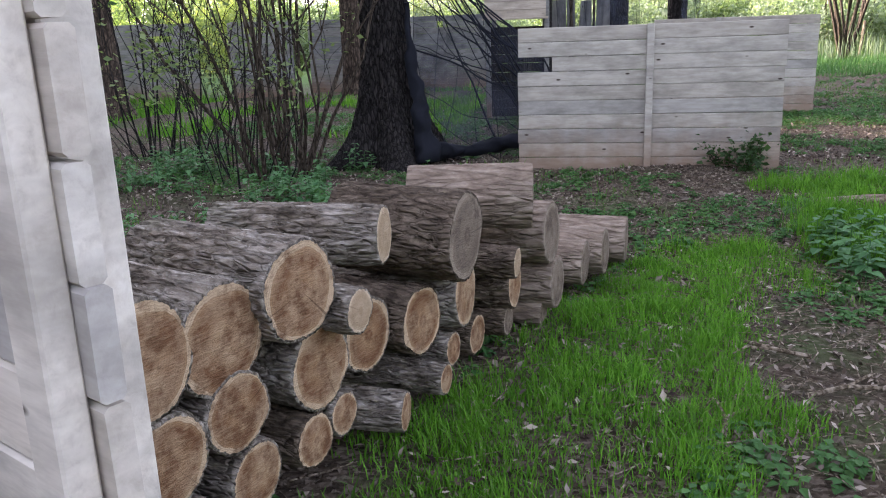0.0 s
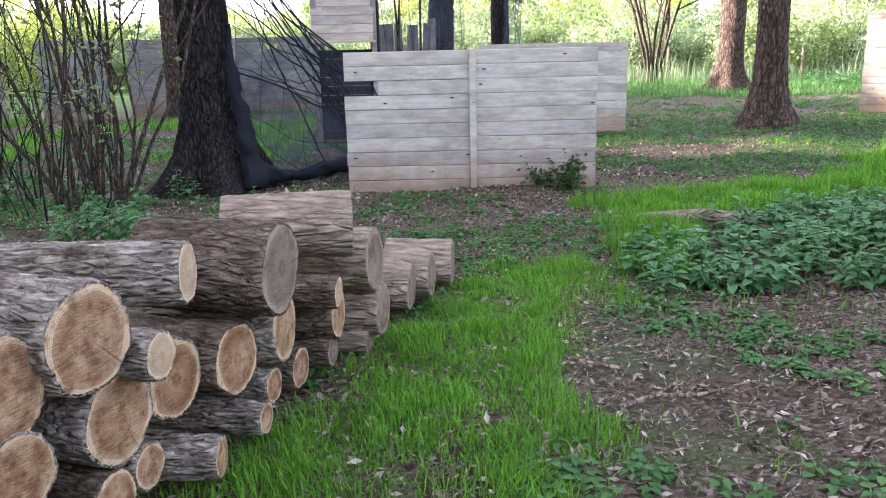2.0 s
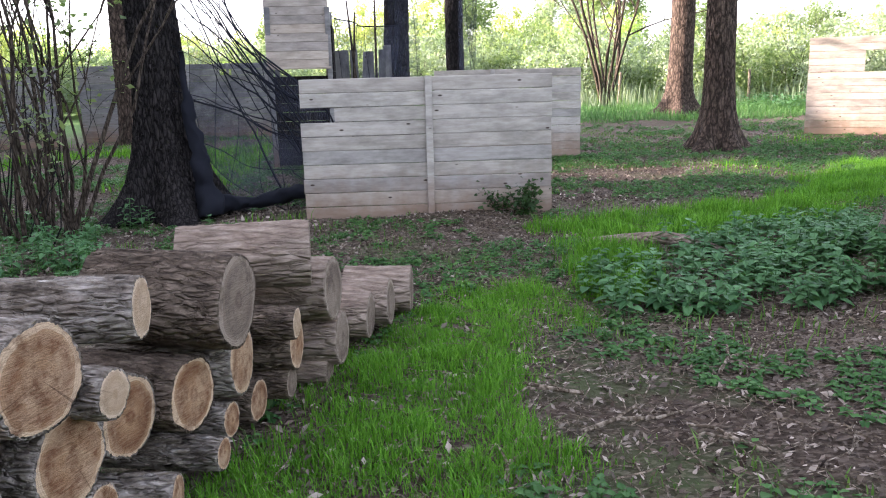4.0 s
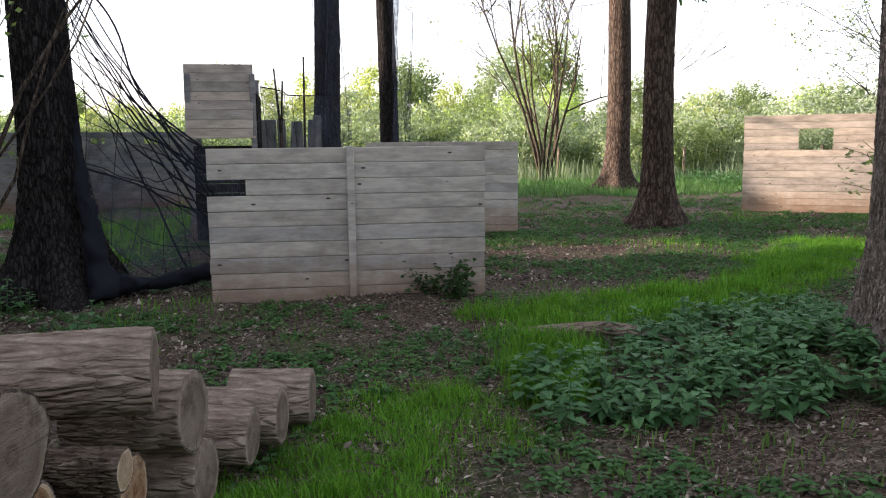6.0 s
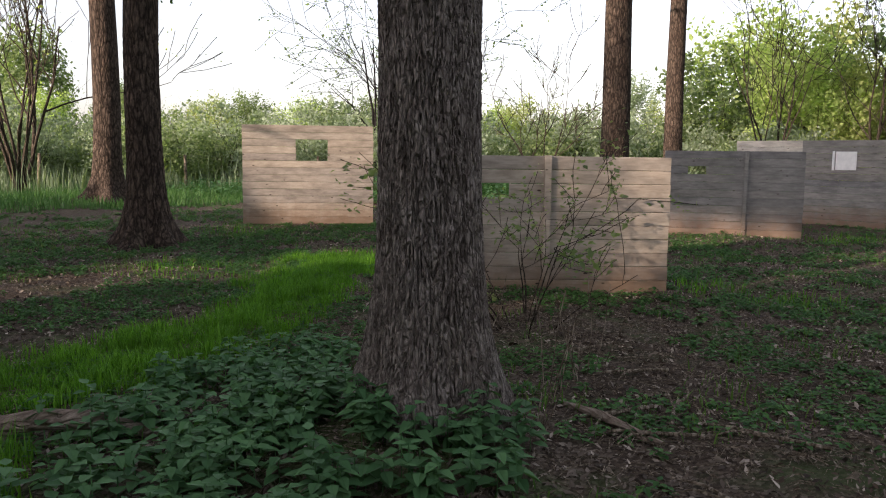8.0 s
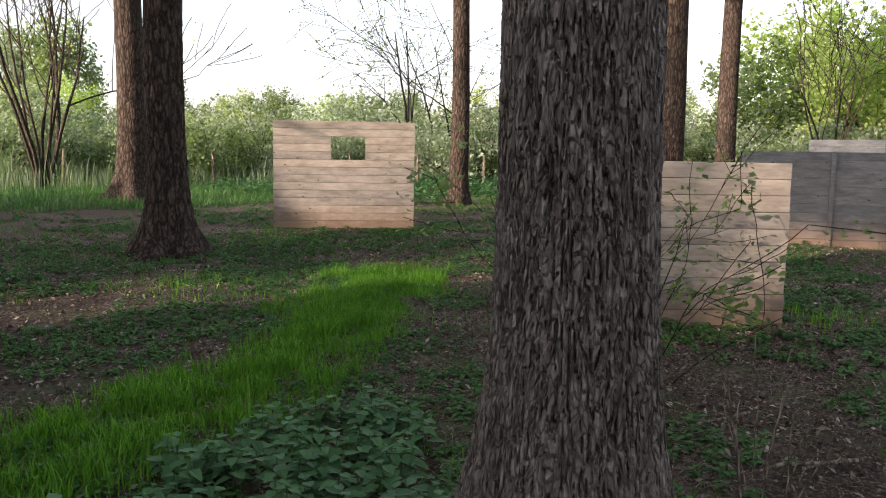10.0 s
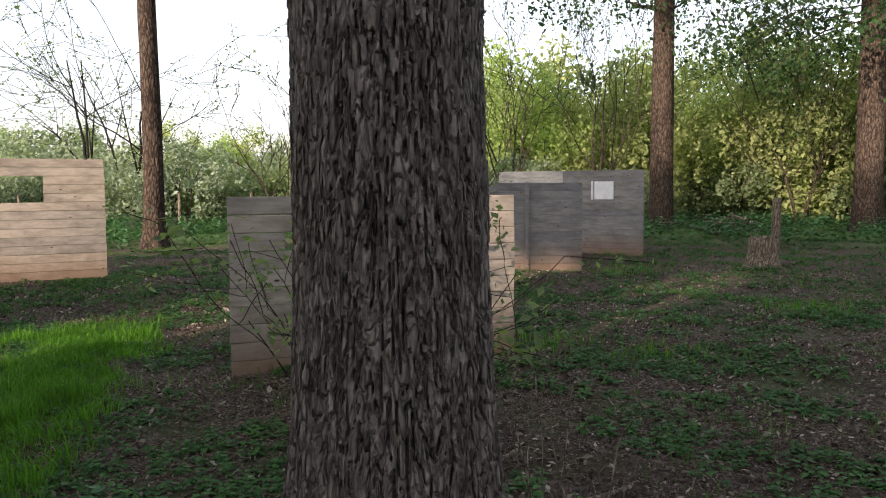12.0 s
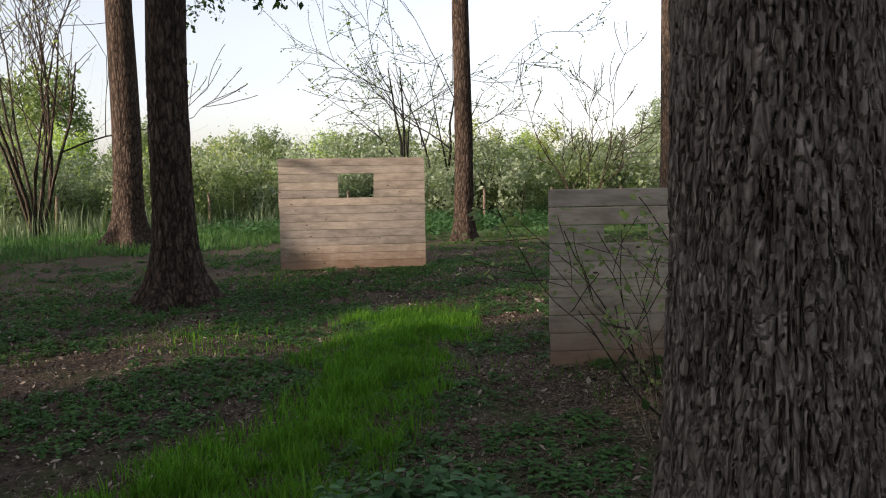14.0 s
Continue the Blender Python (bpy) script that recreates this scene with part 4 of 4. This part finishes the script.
def belt(kind, a0, a1, step, d0, d1, s0, s1, centre=(2.0, 2.0)):
    a = a0
    while a < a1:
        d = rng.uniform(d0, d1)
        x, y = centre[0] + d * math.sin(radians(a)), centre[1] + d * math.cos(radians(a))
        k = rng.uniform(s0, s1)
        m = pose(x, y, 0, 0, 0, rng.uniform(0, 360))
        name, label, cat, group = WORDS[kind]
        t = plant_model(name, label, cat, group, MODELS[kind][rng.integers(0, 3)], m)
        t.scale = (k * rng.uniform(0.9, 1.15), k * rng.uniform(0.9, 1.15), k)
        a += step * rng.uniform(0.7, 1.3)


belt("bush", -25, 100, 2.6, 36, 42, 0.8, 1.3)
belt("bush", -25, 100, 2.8, 43, 50, 1.1, 1.7)
belt("thicket", -40, 72, 3.2, 56, 70, 0.55, 0.85)
belt("thicket", 70, 125, 2.6, 35, 44, 0.75, 1.15)
belt("thicket", 64, 125, 3.0, 42, 52, 1.0, 1.35)
belt("wood", 2, 22, 3.4, 85, 100, 0.9, 1.2)
belt("wood", 20, 75, 4.5, 95, 120, 0.55, 0.9)
belt("wood", -60, 0, 5.5, 60, 80, 0.45, 0.7)
belt("wood", 125, 240, 9, 30, 42, 0.8, 1.0)
belt("thicket", -75, -20, 6, 32, 40, 0.45, 0.7)
# unseen trees added to shade the clearing; lower ones let the evening sun in
SHADE_TREE = bush_model(61, LEAF_DARK, 10, 0.8, 4000, 0.32)
for row in range(2):
    for i in range(72):
        y = -24 + i * 0.8 + row * 0.4
        top = 14.2 + rng.uniform(-0.5, 0.5)
        if 19.9 < y < 22.8:
            top = 8.8
        elif 14.2 < y < 17.6:
            top = 6.6
        elif 10.9 < y < 12.8:
            top = 7.8
        elif y > 24:
            top = 9.0
        t = plant_model("woodland_tree", "unseen dense tree added to shade the clearing", "tree", "wood beside the clearing", SHADE_TREE, pose(-21 - row * 1.2, y, 0, 0, 0, rng.uniform(0, 360)))
        t.scale = (1, 1, top / 10)
# unseen taller trees added behind; high crowns on bare trunks cap the sun gaps
for y, foot in ((10.6, 12.5), (11.4, 12.5), (12.2, 12.5), (13.0, 12.5), (14.2, 12.5), (15.0, 12.5), (15.8, 12.5), (16.6, 12.5), (17.4, 12.5), (18.2, 12.5)):
    t = thing("woodland_tree", "unseen high-crowned tree added to block the sun", "tree", pose(-24.2, y + 0.3, 0), "wood beside the clearing")
    s = Soup()
    s.tube([(0, 0, -0.2), (0.1, 0.05, 6), (0, 0, foot + 4)], [0.12, 0.08, 0.05], 8)
    part("trunk", s.mesh("trunk", BARK), t)
    part("foliage", SHADE_TREE[1], t, m=Matrix.Translation((0, 0, foot)) @ Matrix.Diagonal((1, 1, 0.6, 1)))


# ---- grass, nettles, weeds, litter ----
def blades(name, label, pts, h, material, lean=0.5, w=0.005):
    n = len(pts)
    a = rng.uniform(0, 6.283, n)
    tuft = np.array([0.85 + 0.9 * noise.noise((x * 3.5, y * 3.5, 21)) + 0.4 * noise.noise((x * 11, y * 11, 2)) for x, y, z in pts])
    hh = (h * tuft * (1 + 0.3 * rng.normal(size=n))).clip(h * 0.25)
    ln = rng.uniform(0.1, lean, n) * hh
    dx, dy = np.cos(a), np.sin(a)
    b = np.stack([pts[:, 0], pts[:, 1], pts[:, 2] - 0.01], 1)
    sx = np.stack([-dy, dx, np.zeros(n)], 1) * w
    mid = b + np.stack([dx * ln * 0.3, dy * ln * 0.3, hh * 0.6], 1)
    tip = b + np.stack([dx * ln, dy * ln, hh], 1)
    verts = np.stack([b - sx, b + sx, mid + sx * 0.8, mid - sx * 0.8, tip], 1).reshape(-1, 3)
    k = np.arange(n) * 5
    faces = [f for i in k.tolist() for f in ((i, i + 1, i + 2, i + 3), (i + 3, i + 2, i + 4))]
    ob = new(name, None if n == 0 else bpy.data.meshes.new(name))
    ob.data.from_pydata(verts.tolist(), [], faces)
    ob.data.materials.append(material)
    return tagged(ob, label, "grass", kind="stuff")


def scatter(n, x0, x1, y0, y1, keep):
    p = rng.uniform((x0, y0), (x1, y1), size=(n, 2))
    ok = [keep(x, y) for x, y in p]
    p = p[np.array(ok)]
    return np.array([(x, y, ground_z(x, y)) for x, y in p]).reshape(-1, 3)


def seg_d(x, y, pts):
    best = 9
    for (ax, ay), (bx, by) in zip(pts, pts[1:]):
        t = max(0, min(1, ((x - ax) * (bx - ax) + (y - ay) * (by - ay)) / ((bx - ax) ** 2 + (by - ay) ** 2)))
        best = min(best, math.hypot(x - ax - t * (bx - ax), y - ay - t * (by - ay)))
    return best


def soft(x, y, d, w, amp=0.25):
    return d + amp * noise.noise((x * 1.7, y * 1.7, 5)) + 0.1 * noise.noise((x * 6, y * 6, 1)) < w * (0.3 + 1.15 * random.random())


STRIP_LOG = [(-0.15, 1.7), (0.45, 3.0), (1.05, 4.3), (1.3, 4.7)]
STRIP_MID = [(2.6, 6.9), (4.0, 7.3), (5.3, 7.9), (6.8, 9.1), (8.3, 10.3)]
blades("grass", "lush bright green grass beside the log stack", scatter(150000, -1, 2.4, 1.2, 5.8, lambda x, y: soft(x, y, seg_d(x, y, STRIP_LOG), 0.5, 0.6)), 0.062, GRASS, 0.9, 0.0026)
blades("grass", "bright green grass strip across the clearing", scatter(200000, 2, 9.5, 6, 12, lambda x, y: soft(x, y, seg_d(x, y, STRIP_MID), 0.5, 0.5)), 0.1, GRASS, 0.8, 0.004)
blades("grass", "green grass tuft beside the nettles", scatter(16000, 1.7, 2.9, 4.4, 6.2, lambda x, y: soft(x, y, seg_d(x, y, [(2.15, 5.0), (2.4, 5.7)]), 0.25)), 0.13, GRASS, 0.8, 0.0035)
blades("grass", "patches of green grass before the walls", scatter(90000, -1.5, 20, 1, 20, lambda x, y: min(math.hypot((x - 12.9) * 0.5, y - 3.7), math.hypot(x + 0.4, y - 7.9), math.hypot(x - 9.7, y - 5.9), math.hypot(x - 9.8, y - 5.0), math.hypot((x - 16.8) * 0.6, y - 6.7), math.hypot(x - 9.3, y - 14.5) * 0.7, math.hypot(x - 6.2, y - 10.8) * 0.7) < 0.55 * random.random() + 0.15), 0.1, GRASS, 0.8)
blades("grass", "thin grass scattered over the clearing", scatter(150000, -6, 24, -3, 20, lambda x, y: noise.noise((x * 0.9, y * 0.9, 2)) + 0.5 * noise.noise((x * 3.1, y * 3.1, 2)) > 0.1), 0.06, GRASS_DULL, 0.9)
blades("grass", "tall meadow grass beyond the clearing", scatter(60000, 4, 44, 22, 37, lambda x, y: noise.noise((x * 0.3, y * 0.3, 8)) > -0.4), 0.2, MEADOW, 0.9, 0.012)
blades("grass", "shaded grass below the grey fence", scatter(20000, -10, -1, 11, 20, lambda x, y: noise.noise((x * 0.4, y * 0.4, 6)) > 0.0), 0.14, GRASS, 0.6, 0.008)
blades("reeds", "reeds and tall grass before the bushes, paled by painted haze", scatter(16000, 6, 45, 30, 42, lambda x, y: noise.noise((x * 0.25, y * 0.25, 4)) > -0.1), 0.8, REED_HAZED, 0.4, 0.016)


def nettles(name, label, pts, h, size, material, pairs=5):
    """Upright stems with opposite pointed leaves."""
    vs, fs, n = [], [], 0
    for x, y, z in pts:
        hh = h * random.uniform(0.55, 1.15)
        tx, ty = random.uniform(-0.12, 0.12), random.uniform(-0.12, 0.12)
        w = 0.003
        vs += [(x - w, y, z), (x + w, y, z), (x + tx * hh + w, y + ty * hh, z + hh), (x + tx * hh - w, y + ty * hh, z + hh)]
        fs.append((n, n + 1, n + 2, n + 3))
        n += 4
        a0 = random.uniform(0, 6.28)
        for p in range(pairs):
            q = 0.35 + 0.65 * p / max(1, pairs - 1)
            L = size * (1.15 - 0.45 * q) * random.uniform(0.8, 1.2)
            for s in (0, math.pi):
                a = a0 + p * 1.57 + s + random.uniform(-0.3, 0.3)
                ca, sa = math.cos(a), math.sin(a)
                dr = random.uniform(-0.5, 0.15)
                bx, by, bz = x + tx * hh * q, y + ty * hh * q, z + hh * q
                for u, side, lift in ((0.12, 0, 0), (0.4, 0.36, 0.1), (0.75, 0.26, 0.06), (1.1, 0, 0), (0.75, -0.26, 0.06), (0.4, -0.36, 0.1)):
                    vs.append((bx + ca * L * u - sa * side * L, by + sa * L * u + ca * side * L, bz + L * (dr * u * u + lift)))
                fs += [(n, n + 1, n + 2, n + 3), (n, n + 3, n + 4, n + 5)]
                n += 6
    ob = new(name, mesh_of(name, vs, fs, material))
    return tagged(ob, label, "plant", kind="stuff")


def in_nettles(x, y):
    d = min(seg_d(x, y, [(2.45, 4.8), (3.4, 4.7), (3.95, 4.75)]) / 0.62, math.hypot(x - 3.9, y - 4.25) / 0.5, seg_d(x, y, [(3.2, 5.5), (4.4, 6.2)]) / 0.55)
    return d + 0.35 * noise.noise((x * 2.2, y * 2.2, 9)) < 0.95 and math.hypot(x - M_X, y - M_Y) > 0.33


nettles("nettle_patch", "thick patch of dark green nettles round the trunk", scatter(800, 1.7, 5.2, 3.6, 6.8, in_nettles), 0.21, 0.095, NETTLE)
nettles("nettle_patch", "green nettles behind the log stack", scatter(700, -4.5, 0, 4.5, 8.6, lambda x, y: noise.noise((x * 1.2, y * 1.2, 3)) > 0.1 and x < -0.5 - 0.05 * y), 0.28, 0.085, NETTLE)
nettles("nettle_patch", "dark nettles at the foot of the thicket", scatter(5000, 15, 42, -4, 30, lambda x, y: (x > 24 or y > 19.5) and noise.noise((x * 0.5, y * 0.5, 3)) > -0.15), 0.5, 0.2, NETTLE, 4)
nettles("weeds", "small green weeds over the litter", scatter(34000, -5, 14, 0.8, 15, lambda x, y: seg_d(x, y, STRIP_LOG) > 0.5 and noise.noise((x * 0.8, y * 0.8, 12)) + 0.4 * noise.noise((x * 3, y * 3, 1)) > -0.1 + 0.25 * random.random()), 0.05, 0.055, WEED, 3)
nettles("weeds", "broad low weeds over the far clearing", scatter(20000, -5, 27, -3, 24, lambda x, y: (x > 8 or y > 9) and noise.noise((x * 0.6, y * 0.6, 15)) + 0.5 * noise.noise((x * 2.6, y * 2.6, 15)) > -0.12), 0.06, 0.075, WEED, 3)

lit = scatter(300000, -6, 18, 0.6, 17, lambda x, y: random.random() < (1.25 - 0.06 * math.hypot(x - 2, y - 2)) * (0.55 + 0.9 * noise.noise((x * 1.1, y * 1.1, 31)) + 0.5))
lit[:, 2] += 0.006 + 0.012 * rng.random(len(lit))
ob = new("leaf_litter", leaf_cloud("leaf_litter", lit, 0.03, LITTER, 0.55, 0.5, 2.3))
tagged(ob, "dry brown and grey fallen leaves and chips", "leaf litter", kind="stuff")
big = scatter(8000, -3, 13, 0.8, 14, lambda x, y: noise.noise((x * 1.3, y * 1.3, 41)) > -0.15)
big[:, 2] += 0.012 + 0.02 * rng.random(len(big))
tagged(new("leaf_litter", leaf_cloud("leaf_litter", big, 0.042, LITTER, 0.4, 0.35, 1.9)), "large curled grey-brown fallen leaves", "leaf litter", kind="stuff")
s = Soup()
for i in range(7000):
    x, y = (rng.uniform(0.4, 8), rng.uniform(1.4, 8)) if i > 2000 else (rng.uniform(-2, 12), rng.uniform(1, 13))
    a, L = rng.uniform(0, 3.14), rng.uniform(0.05, 0.28)
    z = ground_z(x, y) + 0.015
    s.tube([(x, y, z), (x + L * 0.5 * math.cos(a), y + L * 0.5 * math.sin(a), z + 0.01), (x + L * math.cos(a + 0.2), y + L * math.sin(a + 0.2), z)], list(np.array([0.0028, 0.0025, 0.0015]) * rng.uniform(0.6, 1.5)), 3, False)
tagged(new("twigs", s.mesh("twigs", TWIG_PALE)), "fine dry twigs strewn on the soil", "twigs", kind="stuff")
